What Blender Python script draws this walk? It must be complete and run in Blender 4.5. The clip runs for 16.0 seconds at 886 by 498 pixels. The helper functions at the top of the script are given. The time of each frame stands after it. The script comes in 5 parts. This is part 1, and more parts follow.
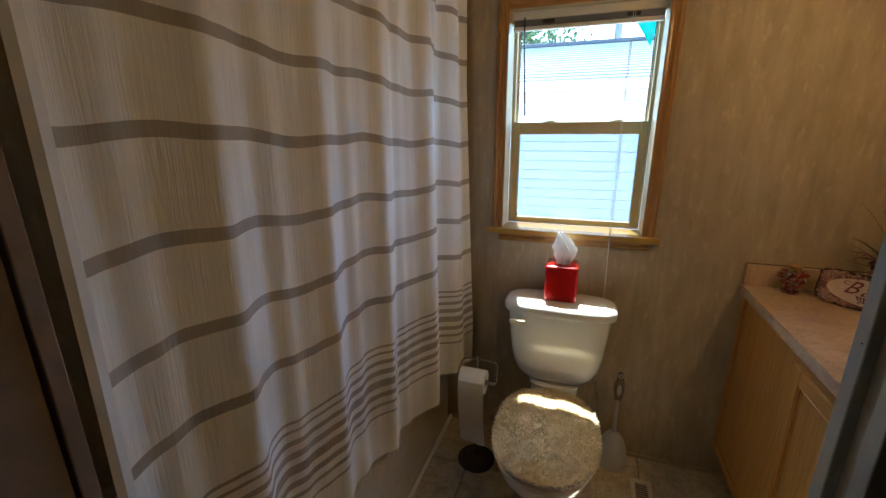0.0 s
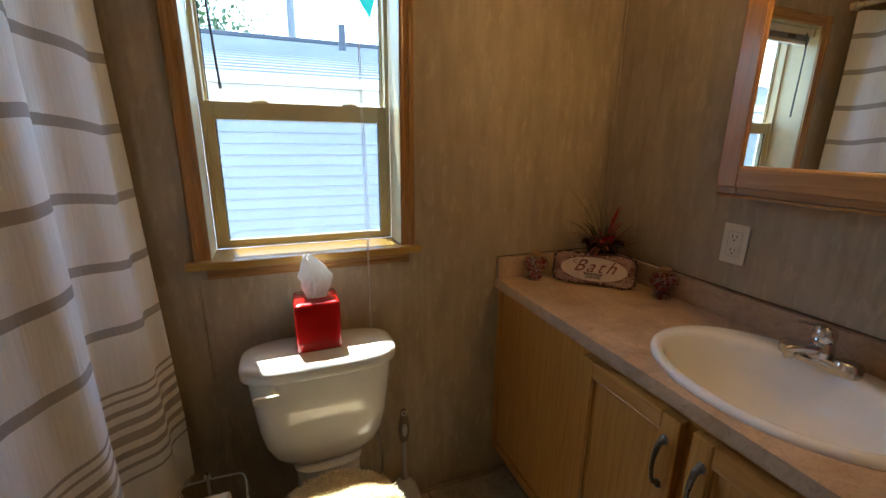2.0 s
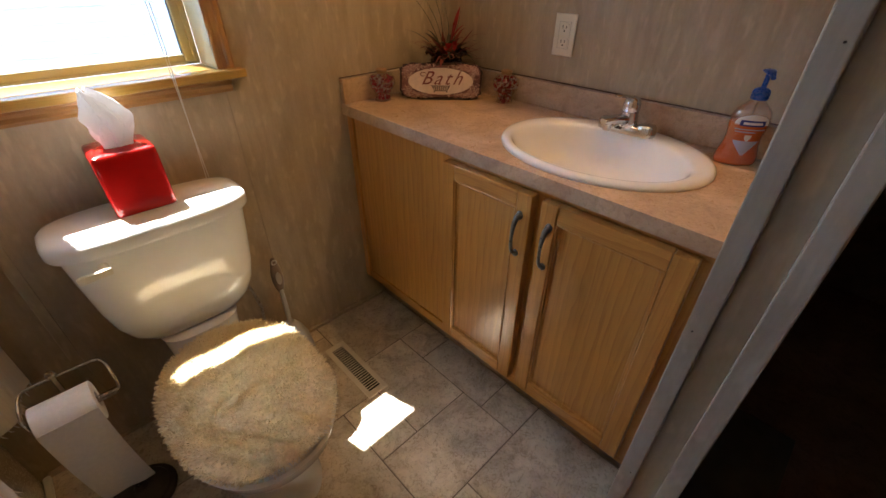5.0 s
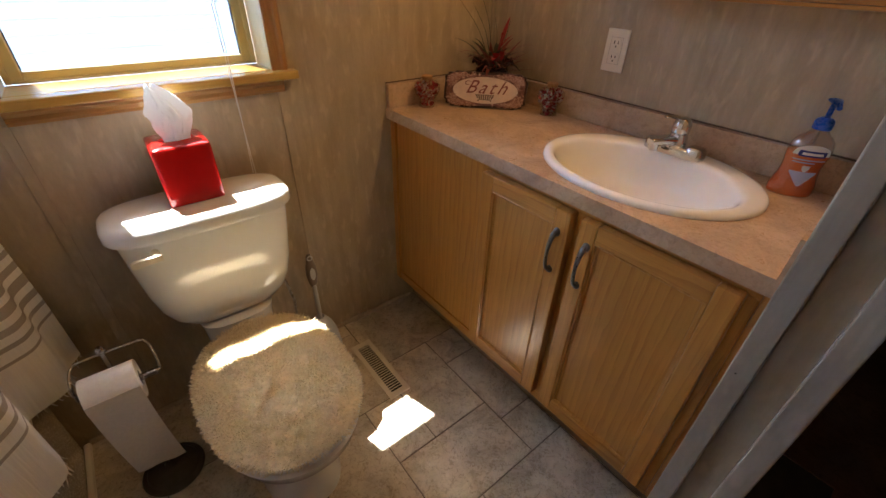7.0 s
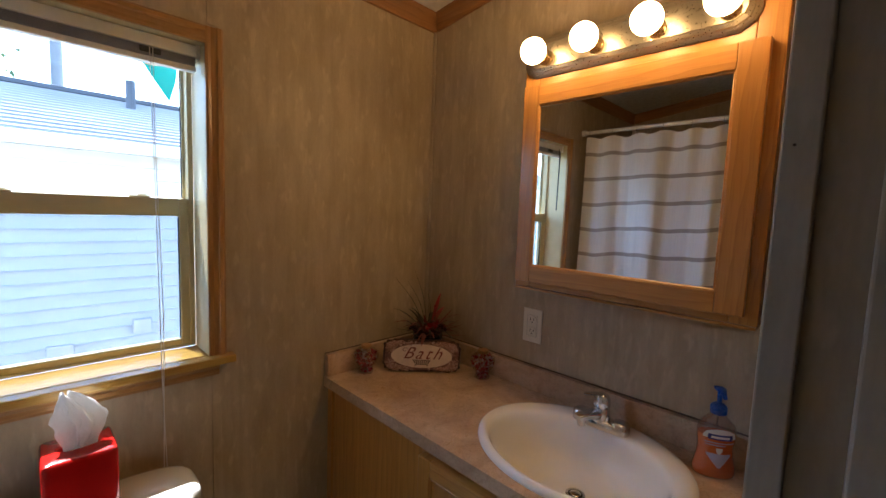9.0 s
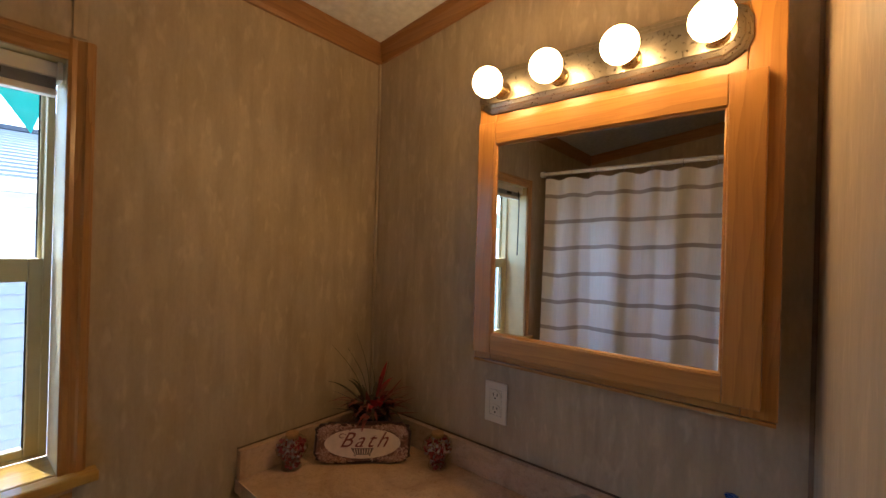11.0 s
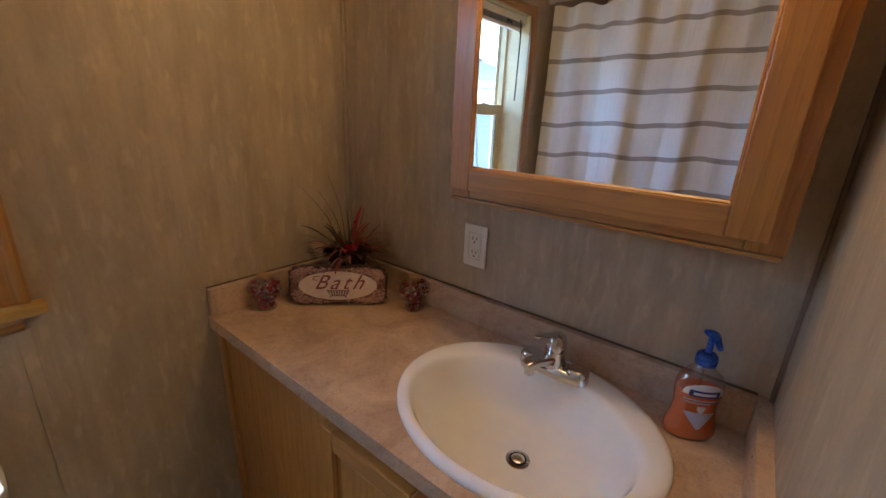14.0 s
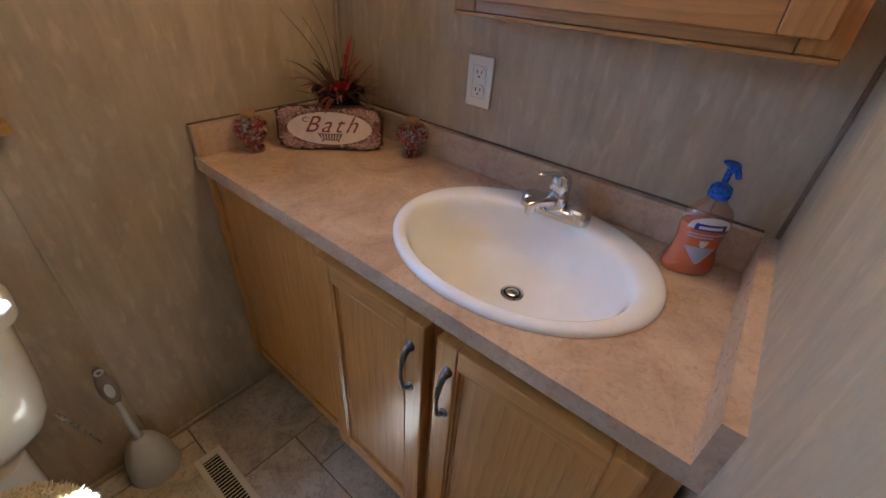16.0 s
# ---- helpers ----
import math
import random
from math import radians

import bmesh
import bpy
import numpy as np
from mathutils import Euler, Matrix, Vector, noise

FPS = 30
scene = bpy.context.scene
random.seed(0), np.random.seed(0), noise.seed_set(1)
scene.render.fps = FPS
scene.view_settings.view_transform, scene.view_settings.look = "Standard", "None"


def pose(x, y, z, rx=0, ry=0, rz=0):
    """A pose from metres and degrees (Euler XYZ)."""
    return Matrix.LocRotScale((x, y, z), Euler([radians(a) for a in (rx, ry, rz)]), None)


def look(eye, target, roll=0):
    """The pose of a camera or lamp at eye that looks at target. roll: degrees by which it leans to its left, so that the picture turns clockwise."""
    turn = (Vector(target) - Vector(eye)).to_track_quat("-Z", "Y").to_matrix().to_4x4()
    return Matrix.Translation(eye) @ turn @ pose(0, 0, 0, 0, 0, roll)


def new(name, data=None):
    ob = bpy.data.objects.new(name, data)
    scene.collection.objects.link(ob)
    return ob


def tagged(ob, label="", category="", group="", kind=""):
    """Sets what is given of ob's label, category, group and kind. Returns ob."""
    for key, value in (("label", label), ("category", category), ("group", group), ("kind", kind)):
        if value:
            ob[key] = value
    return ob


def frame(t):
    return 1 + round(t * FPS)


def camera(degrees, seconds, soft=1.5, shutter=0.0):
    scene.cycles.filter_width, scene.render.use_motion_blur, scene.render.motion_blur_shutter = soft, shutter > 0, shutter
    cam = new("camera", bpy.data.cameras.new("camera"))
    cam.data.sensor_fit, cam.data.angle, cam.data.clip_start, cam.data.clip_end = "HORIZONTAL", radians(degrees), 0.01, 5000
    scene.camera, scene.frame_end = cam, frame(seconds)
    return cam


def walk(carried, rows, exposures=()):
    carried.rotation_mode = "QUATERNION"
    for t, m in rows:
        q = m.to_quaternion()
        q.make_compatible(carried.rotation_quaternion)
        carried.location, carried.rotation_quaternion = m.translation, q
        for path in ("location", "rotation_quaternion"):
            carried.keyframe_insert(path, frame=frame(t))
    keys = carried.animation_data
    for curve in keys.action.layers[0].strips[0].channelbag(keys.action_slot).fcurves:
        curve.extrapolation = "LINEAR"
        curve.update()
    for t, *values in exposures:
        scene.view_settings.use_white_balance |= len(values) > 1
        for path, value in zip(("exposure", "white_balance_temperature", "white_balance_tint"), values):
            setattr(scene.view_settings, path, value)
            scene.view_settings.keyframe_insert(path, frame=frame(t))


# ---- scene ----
cam = camera(94.1, 16.0)
# seconds, eye, target, roll
PATH = [
    (0, (0.022, 0.022, 1.450), (-0.607, 1.838, 0.903), -0.3),
    (0.5, (-0.092, 0.21, 1.397), (-0.592, 2.049, 0.789), -0.8),
    (1, (-0.127, 0.346, 1.387), (-0.306, 2.238, 0.762), 1.0),
    (1.5, (-0.103, 0.449, 1.388), (0.242, 2.34, 0.838), 0.3),
    (2, (-0.11, 0.496, 1.38), (0.597, 2.297, 0.875), 0.7),
    (2.5, (-0.085, 0.5, 1.371), (0.864, 2.184, 0.859), 1.2),
    (3, (-0.105, 0.498, 1.373), (1.092, 2.023, 0.88), 1.7),
    (3.5, (-0.118, 0.49, 1.356), (1.221, 1.864, 0.792), 1.8),
    (4, (-0.138, 0.504, 1.331), (1.171, 1.845, 0.633), 0.5),
    (4.5, (-0.148, 0.516, 1.296), (1.059, 1.771, 0.313), 0.2),
    (5, (-0.141, 0.516, 1.271), (1.009, 1.703, 0.144), 0.2),
    (5.2, (-0.149, 0.513, 1.262), (0.992, 1.701, 0.128), 0.6),
    (7.3, (-0.149, 0.542, 1.306), (0.901, 1.832, 0.195), 1.7),
    (7.5, (-0.123, 0.547, 1.323), (1.039, 1.854, 0.353), 2.2),
    (8, (-0.106, 0.542, 1.395), (1.213, 1.931, 0.82), 1.6),
    (8.5, (-0.108, 0.523, 1.45), (1.283, 1.927, 1.141), 0.1),
    (9, (-0.104, 0.524, 1.478), (1.314, 1.923, 1.297), 2.1),
    (9.5, (-0.095, 0.556, 1.522), (1.447, 1.823, 1.395), 3.2),
    (10, (-0.004, 0.587, 1.519), (1.51, 1.887, 1.392), 1.6),
    (10.2, (0.014, 0.624, 1.517), (1.552, 1.898, 1.418), 1.6),
    (12.3, (0.197, 0.658, 1.563), (1.708, 1.965, 1.648), 2.0),
    (12.5, (0.199, 0.66, 1.552), (1.707, 1.975, 1.558), 2.0),
    (13, (0.199, 0.667, 1.504), (1.73, 1.935, 1.283), 2.5),
    (13.5, (0.215, 0.671, 1.47), (1.728, 1.904, 1.032), 2.4),
    (14, (0.225, 0.68, 1.436), (1.709, 1.866, 0.81), 2.4),
    (14.5, (0.232, 0.686, 1.406), (1.664, 1.835, 0.614), 2.3),
    (15, (0.243, 0.688, 1.39), (1.625, 1.774, 0.436), 2.4),
    (15.5, (0.24, 0.682, 1.363), (1.58, 1.759, 0.341), 3.1),
    (16, (0.236, 0.675, 1.323), (1.543, 1.688, 0.198), 4.0),
]

EXPOSURES = [(0.0, 3.87, 5500, -3), (1.0, 3.73, 5600, -3), (1.5, 3.70, 5750, -1), (2.5, 3.62, 5850, 2), (3.5, 3.55, 5930, 5), (4.0, 3.80, 5950, 7), (5.0, 4.52, 6000, 8), (7.5, 4.47, 5900, 8), (8.0, 4.2, 5800, 7), (9.0, 3.6, 5650, 7), (12.5, 3.78, 5850, 9), (13.5, 3.95, 5480, 8), (14.5, 4.15, 5020, 6), (16.0, 4.55, 4700, 5)]
walk(cam, [(t, look(eye, target, roll)) for t, eye, target, roll in PATH], EXPOSURES)

# ---- world and sun ----
SUN_TO = Vector((-0.100, 0.40, 1.0)).normalized()
world = bpy.data.worlds.new("world")
scene.world = world
world.use_nodes = True
wn, wl = world.node_tree.nodes, world.node_tree.links
wn.clear()
sky = wn.new("ShaderNodeTexSky")
sky.sky_type = "NISHITA"
sky.sun_disc = False
sky.sun_elevation = math.asin(SUN_TO.z)
sky.sun_rotation = math.atan2(SUN_TO.x, SUN_TO.y)
wbg = wn.new("ShaderNodeBackground")
wbg.inputs["Strength"].default_value = 0.15
wout = wn.new("ShaderNodeOutputWorld")
wl.new(sky.outputs["Color"], wbg.inputs["Color"])
wl.new(wbg.outputs["Background"], wout.inputs["Surface"])
sun_data = bpy.data.lights.new("sun", "SUN")
sun_data.energy, sun_data.angle, sun_data.color = 2.1, radians(0.53), (1.0, 0.95, 0.86)
sun = new("sun", sun_data)
sun.matrix_world = look(SUN_TO * 20, (0, 0, 0))
BULB_POWER = 3.0


# ---- materials ----
def material(name):
    m = bpy.data.materials.new(name)
    m.use_nodes = True
    return m, m.node_tree.nodes, m.node_tree.links, m.node_tree.nodes["Principled BSDF"]


def coords(n, l, scale, kind="Object"):
    c, mp = n.new("ShaderNodeTexCoord"), n.new("ShaderNodeMapping")
    mp.inputs["Scale"].default_value = scale
    l.new(c.outputs[kind], mp.inputs["Vector"])
    return mp.outputs["Vector"]


def noise_tex(n, l, vec, scale, detail=4.0, rough=0.55, distort=0.0):
    t = n.new("ShaderNodeTexNoise")
    t.inputs["Scale"].default_value, t.inputs["Detail"].default_value = scale, detail
    t.inputs["Roughness"].default_value, t.inputs["Distortion"].default_value = rough, distort
    l.new(vec, t.inputs["Vector"])
    return t.outputs["Fac"]


def ramp(n, l, fac, stops):
    r = n.new("ShaderNodeValToRGB")
    e = r.color_ramp.elements
    while len(e) < len(stops):
        e.new(0.5)
    for el, (pos, col) in zip(e, stops):
        el.position, el.color = pos, (*col, 1)
    l.new(fac, r.inputs["Fac"])
    return r.outputs["Color"]


def mix(n, l, a, b, fac, mode="MIX"):
    m = n.new("ShaderNodeMix")
    m.data_type, m.blend_type = "RGBA", mode
    for key, v in (("A", a), ("B", b)):
        s = [i for i in m.inputs if i.name == key and i.type == "RGBA"][0]
        if isinstance(v, tuple):
            s.default_value = (*v, 1)
        else:
            l.new(v, s)
    if isinstance(fac, (int, float)):
        m.inputs["Factor"].default_value = fac
    else:
        l.new(fac, m.inputs["Factor"])
    return [o for o in m.outputs if o.type == "RGBA"][0]


def bump(n, l, p, height, strength, distance=0.002):
    b = n.new("ShaderNodeBump")
    b.inputs["Strength"].default_value, b.inputs["Distance"].default_value = strength, distance
    l.new(height, b.inputs["Height"])
    l.new(b.outputs["Normal"], p.inputs["Normal"])


def plain(name, color, rough=0.5, metal=0.0, vary=0.12, scale=18.0, relief=0.06, coat=0.0, spec=0.5):
    """A surface of one colour with soft blotches, fine grain in its gloss and a faint relief."""
    m, n, l, p = material(name)
    v = coords(n, l, (1, 1, 1))
    big, fine = noise_tex(n, l, v, scale, 5), noise_tex(n, l, v, scale * 11, 3)
    lo, hi = tuple(c * (1 - vary) for c in color), tuple(min(1, c * (1 + vary)) for c in color)
    l.new(ramp(n, l, big, [(0.3, lo), (0.7, hi)]), p.inputs["Base Color"])
    r0, r1 = max(0.02, rough - 0.07), min(1, rough + 0.07)
    l.new(ramp(n, l, fine, [(0.3, (r0,) * 3), (0.7, (r1,) * 3)]), p.inputs["Roughness"])
    p.inputs["Metallic"].default_value = metal
    p.inputs["Coat Weight"].default_value = coat
    p.inputs["Specular IOR Level"].default_value = spec
    if relief:
        bump(n, l, p, fine, relief)
    return m


def wallpaper(name, base):
    """Vinyl panel paper with broken vertical streaks, soft upright dabs and pale flecks."""
    m, n, l, p = material(name)
    streak = noise_tex(n, l, coords(n, l, (42, 42, 2.6)), 1.0, 6, 0.65, 0.3)
    fleck = noise_tex(n, l, coords(n, l, (46, 46, 15)), 1.0, 2, 0.45, 0.25)
    dab = noise_tex(n, l, coords(n, l, (24, 24, 6.5)), 1.0, 2, 0.5, 0.2)
    cloud = noise_tex(n, l, coords(n, l, (3.0, 3.0, 1.6)), 1.0, 3)
    fine = noise_tex(n, l, coords(n, l, (150, 150, 60)), 1.0, 3, 0.6)
    col = ramp(n, l, streak, [(0.28, tuple(c * 0.90 for c in base)), (0.5, base), (0.72, tuple(c * 1.07 for c in base))])
    col = mix(n, l, col, ramp(n, l, dab, [(0.36, (0.90, 0.895, 0.88)), (0.50, (1, 1, 1)), (0.66, (1.07, 1.07, 1.07))]), 0.8, "MULTIPLY")
    pale = ramp(n, l, fleck, [(0.57, (0, 0, 0)), (0.69, (1, 1, 1))])
    pale_half = mix(n, l, (0, 0, 0), pale, 0.42)
    col = mix(n, l, col, tuple(min(1, c * 1.38) for c in base), pale_half)
    col = mix(n, l, col, ramp(n, l, cloud, [(0.3, (0.86, 0.84, 0.80)), (0.7, (1.0, 1.0, 1.0))]), 0.8, "MULTIPLY")
    col = mix(n, l, col, ramp(n, l, fine, [(0.35, (0.90, 0.90, 0.90)), (0.6, (1, 1, 1))]), 0.6, "MULTIPLY")
    l.new(col, p.inputs["Base Color"])
    p.inputs["Roughness"].default_value = 0.52
    bump(n, l, p, streak, 0.10, 0.0015)
    return m


def oak(name, axis, light=(0.57, 0.275, 0.056), dark=(0.38, 0.160, 0.029), rough=0.30):
    """Honey oak under lacquer, its grain along the given axis (0, 1, 2)."""
    m, n, l, p = material(name)
    s = [30.0, 30.0, 30.0]
    s[axis] = 2.2
    v = coords(n, l, s)
    grain = noise_tex(n, l, v, 1.0, 7, 0.62, 1.1)
    w = [5.0, 5.0, 5.0]
    w[axis] = 0.9
    wave = n.new("ShaderNodeTexWave")
    wave.wave_type, wave.wave_profile = "RINGS", "SAW"
    wave.inputs["Scale"].default_value, wave.inputs["Distortion"].default_value = 2.6, 5.5
    wave.inputs["Detail"].default_value, wave.inputs["Detail Scale"].default_value = 3.0, 1.4
    l.new(coords(n, l, w), wave.inputs["Vector"])
    q = [260.0, 260.0, 260.0]
    q[axis] = 9.0
    pore = noise_tex(n, l, coords(n, l, q), 1.0, 2, 0.5)
    mid = tuple((a + b) / 2 for a, b in zip(light, dark))
    col = ramp(n, l, grain, [(0.28, dark), (0.46, mid), (0.66, light)])
    col = mix(n, l, col, ramp(n, l, wave.outputs["Fac"], [(0.0, light), (0.75, mid), (1.0, dark)]), 0.52)
    col = mix(n, l, col, ramp(n, l, pore, [(0.34, (0.62, 0.52, 0.42)), (0.48, (1, 1, 1))]), 0.28, "MULTIPLY")
    l.new(col, p.inputs["Base Color"])
    l.new(ramp(n, l, pore, [(0.3, (rough + 0.15,) * 3), (0.6, (rough,) * 3)]), p.inputs["Roughness"])
    p.inputs["Coat Weight"].default_value, p.inputs["Coat Roughness"].default_value = 0.25, 0.18
    bump(n, l, p, pore, 0.34, 0.0010)
    return m


def mottled(name, a, b, c, scale, rough, relief, random_tone=0.0, gritty=0.55):
    """Stone-look laminate or vinyl: cloudy patches, veins and grit."""
    m, n, l, p = material(name)
    v = coords(n, l, (1, 1, 1))
    if random_tone:
        info, add = n.new("ShaderNodeObjectInfo"), n.new("ShaderNodeVectorMath")
        mul = n.new("ShaderNodeMath")
        mul.operation, mul.inputs[1].default_value = "MULTIPLY", 37.0
        l.new(info.outputs["Random"], mul.inputs[0])
        l.new(v, add.inputs[0])
        l.new(mul.outputs[0], add.inputs[1])
        v = add.outputs["Vector"]
    cloud, grit = noise_tex(n, l, v, scale, 7, 0.66, 0.8), noise_tex(n, l, v, scale * 7, 4, 0.7, 1.2)
    col = ramp(n, l, cloud, [(0.30, a), (0.52, b), (0.72, c)])
    col = mix(n, l, col, ramp(n, l, grit, [(0.34, (0.55, 0.50, 0.44)), (0.50, (1, 1, 1))]), gritty, "MULTIPLY")
    if random_tone:
        tone = ramp(n, l, info.outputs["Random"], [(0.0, (1 - random_tone,) * 3), (1.0, (1.0, 1.0, 1.0))])
        col = mix(n, l, col, tone, 1.0, "MULTIPLY")
    l.new(col, p.inputs["Base Color"])
    l.new(ramp(n, l, grit, [(0.3, (rough + 0.12,) * 3), (0.7, (rough - 0.06,) * 3)]), p.inputs["Roughness"])
    bump(n, l, p, grit, relief, 0.0015)
    return m


def clear(name, tint=(1, 1, 1), gloss=0.02, base=0.025):
    """Clear sheet: light goes straight through, with a gloss that grows at a slant."""
    m, n, l, p = material(name)
    n.remove(p)
    tr, gl, mx, lw, pw = (n.new("ShaderNode" + k) for k in ("BsdfTransparent", "BsdfGlossy", "MixShader", "LayerWeight", "Math"))
    tr.inputs["Color"].default_value = (*tint, 1)
    gl.inputs["Roughness"].default_value = gloss
    lw.inputs["Blend"].default_value = 0.5
    pw.operation, pw.inputs[1].default_value = "POWER", 4.0
    add = n.new("ShaderNodeMath")
    add.operation, add.inputs[1].default_value, add.inputs[2].default_value = "MULTIPLY_ADD", 0.85, base
    l.new(lw.outputs["Facing"], pw.inputs[0])
    l.new(pw.outputs[0], add.inputs[0])
    l.new(add.outputs[0], mx.inputs["Fac"])
    l.new(tr.outputs[0], mx.inputs[1])
    l.new(gl.outputs[0], mx.inputs[2])
    l.new(mx.outputs[0], n["Material Output"].inputs["Surface"])
    return m


def glow(name, color, strength):
    m, n, l, p = material(name)
    p.inputs["Base Color"].default_value = (0.9, 0.88, 0.82, 1)
    p.inputs["Emission Color"].default_value = (*color, 1)
    p.inputs["Emission Strength"].default_value = strength
    return m


def thin_white(name, color):
    """Thin paper that lets some light through."""
    m, n, l, p = material(name)
    p.inputs["Base Color"].default_value, p.inputs["Roughness"].default_value = (*color, 1), 0.95
    bump(n, l, p, noise_tex(n, l, coords(n, l, (1, 1, 1)), 70, 5, 0.6, 1.5), 0.7, 0.004)
    tr, mx = n.new("ShaderNodeBsdfTranslucent"), n.new("ShaderNodeMixShader")
    tr.inputs["Color"].default_value, mx.inputs["Fac"].default_value = (*color, 1), 0.22
    l.new(p.outputs[0], mx.inputs[1])
    l.new(tr.outputs[0], mx.inputs[2])
    l.new(mx.outputs[0], n["Material Output"].inputs["Surface"])
    return m


STRIPES = [(1.872 - 0.155 * i, 0.0112) for i in range(7)] + [
    (0.787, 0.004), (0.764, 0.004), (0.733, 0.007), (0.698, 0.009), (0.658, 0.013), (0.616, 0.009), (0.580, 0.006), (0.543, 0.004)]


def curtain_cloth(name):
    """Off-white crinkled cotton with woven grey-taupe bands at fixed heights of the cloth."""
    m, n, l, p = material(name)
    uv = n.new("ShaderNodeTexCoord")
    sep = n.new("ShaderNodeSeparateXYZ")
    l.new(uv.outputs["UV"], sep.inputs[0])
    wob = noise_tex(n, l, coords(n, l, (14, 6, 1), "UV"), 1.0, 2)
    ma = n.new("ShaderNodeMath")
    ma.operation, ma.inputs[1].default_value = "MULTIPLY_ADD", 0.005
    l.new(wob, ma.inputs[0])
    l.new(sep.outputs["Y"], ma.inputs[2])
    last = None
    for z, half in STRIPES:
        c = n.new("ShaderNodeMath")
        c.operation = "COMPARE"
        c.inputs[1].default_value, c.inputs[2].default_value = z + 0.002, half
        l.new(ma.outputs[0], c.inputs[0])
        if last:
            x = n.new("ShaderNodeMath")
            x.operation = "MAXIMUM"
            l.new(last, x.inputs[0])
            l.new(c.outputs[0], x.inputs[1])
            last = x.outputs[0]
        else:
            last = c.outputs[0]
    crinkle = noise_tex(n, l, coords(n, l, (130, 7, 1), "UV"), 1.0, 5, 0.6, 0.5)
    weave = noise_tex(n, l, coords(n, l, (900, 900, 1), "UV"), 1.0, 1)
    white = ramp(n, l, crinkle, [(0.3, (0.82, 0.81, 0.80)), (0.7, (0.90, 0.89, 0.88))])
    grey = ramp(n, l, weave, [(0.35, (0.38, 0.35, 0.33)), (0.65, (0.47, 0.435, 0.41))])
    col = mix(n, l, white, grey, last)
    l.new(col, p.inputs["Base Color"])
    p.inputs["Roughness"].default_value = 0.9
    p.inputs["Specular IOR Level"].default_value = 0.1
    bump(n, l, p, crinkle, 0.55, 0.003)
    tr, mx = n.new("ShaderNodeBsdfTranslucent"), n.new("ShaderNodeMixShader")
    mx.inputs["Fac"].default_value = 0.14
    l.new(col, tr.inputs["Color"])
    l.new(p.outputs[0], mx.inputs[1])
    l.new(tr.outputs[0], mx.inputs[2])
    l.new(mx.outputs[0], n["Material Output"].inputs["Surface"])
    return m


def island_tones(name, stops, rough=0.6, thin=0.0):
    """Many small pieces of different colours; thin ones let some light through."""
    m, n, l, p = material(name)
    g = n.new("ShaderNodeNewGeometry")
    col = ramp(n, l, g.outputs["Random Per Island"], stops)
    l.new(col, p.inputs["Base Color"])
    p.inputs["Roughness"].default_value = rough
    if thin:
        tr, mx = n.new("ShaderNodeBsdfTranslucent"), n.new("ShaderNodeMixShader")
        mx.inputs["Fac"].default_value = thin
        l.new(col, tr.inputs["Color"])
        l.new(p.outputs[0], mx.inputs[1])
        l.new(tr.outputs[0], mx.inputs[2])
        l.new(mx.outputs[0], n["Material Output"].inputs["Surface"])
    return m


PAPER = wallpaper("wall_paper", (0.46, 0.365, 0.245))
TRIM_PAPER = wallpaper("trim_paper", (0.46, 0.42, 0.35))
OAK_X, OAK_Y, OAK_Z = oak("oak_along_x", 0), oak("oak_along_y", 1), oak("oak_along_z", 2)
CROWN_X = oak("crown_oak_x", 0, (0.36, 0.17, 0.055), (0.24, 0.105, 0.03))
CROWN_Y = oak("crown_oak_y", 1, (0.36, 0.17, 0.055), (0.24, 0.105, 0.03))
SILL_OAK = oak("sill_oak", 0, (0.50, 0.30, 0.055), (0.38, 0.20, 0.032))
CASE_X = oak("casing_oak_x", 0, (0.46, 0.24, 0.07), (0.27, 0.125, 0.032))
CASE_Z = oak("casing_oak_z", 2, (0.46, 0.24, 0.07), (0.27, 0.125, 0.032))
LAMINATE = mottled("counter_laminate", (0.40, 0.265, 0.16), (0.54, 0.375, 0.24), (0.66, 0.48, 0.33), 9, 0.30, 0.04, gritty=0.42)
TILE = mottled("vinyl_tile", (0.40, 0.335, 0.25), (0.66, 0.575, 0.45), (0.80, 0.73, 0.61), 10, 0.32, 0.12, 0.16, 0.75)
GROUT = plain("grout", (0.19, 0.15, 0.115), 0.7)
CEILING = plain("ceiling_paint", (0.72, 0.70, 0.67), 0.85, relief=0.25, scale=40)
CERAMIC = plain("toilet_ceramic", (0.80, 0.79, 0.76), 0.10, vary=0.02, relief=0.0, coat=0.3)
SINK_WHITE = plain("sink_ceramic", (0.84, 0.82, 0.79), 0.06, vary=0.02, relief=0.0, spec=0.35)
VINYL = plain("window_vinyl", (0.52, 0.44, 0.25), 0.40, vary=0.05)
BLIND = plain("blind_white", (0.74, 0.72, 0.68), 0.45, vary=0.04)
BLIND_DARK = plain("blind_slats", (0.30, 0.30, 0.32), 0.5, vary=0.1)
WAND = plain("wand_grey", (0.08, 0.085, 0.09), 0.2)
CORD = plain("cord_white", (0.66, 0.63, 0.58), 0.8)
GLASS = clear("window_glass", (0.97, 0.985, 0.98))
SCREEN = clear("insect_screen_mesh", (0.62, 0.64, 0.67), 0.6)
MIRROR, _n, _l, _p = material("mirror_silver")
_p.inputs["Base Color"].default_value, _p.inputs["Metallic"].default_value, _p.inputs["Roughness"].default_value = (0.90, 0.91, 0.90, 1), 1.0, 0.0
NICKEL = plain("brushed_nickel", (0.33, 0.285, 0.215), 0.32, 1.0, vary=0.04, relief=0.0)
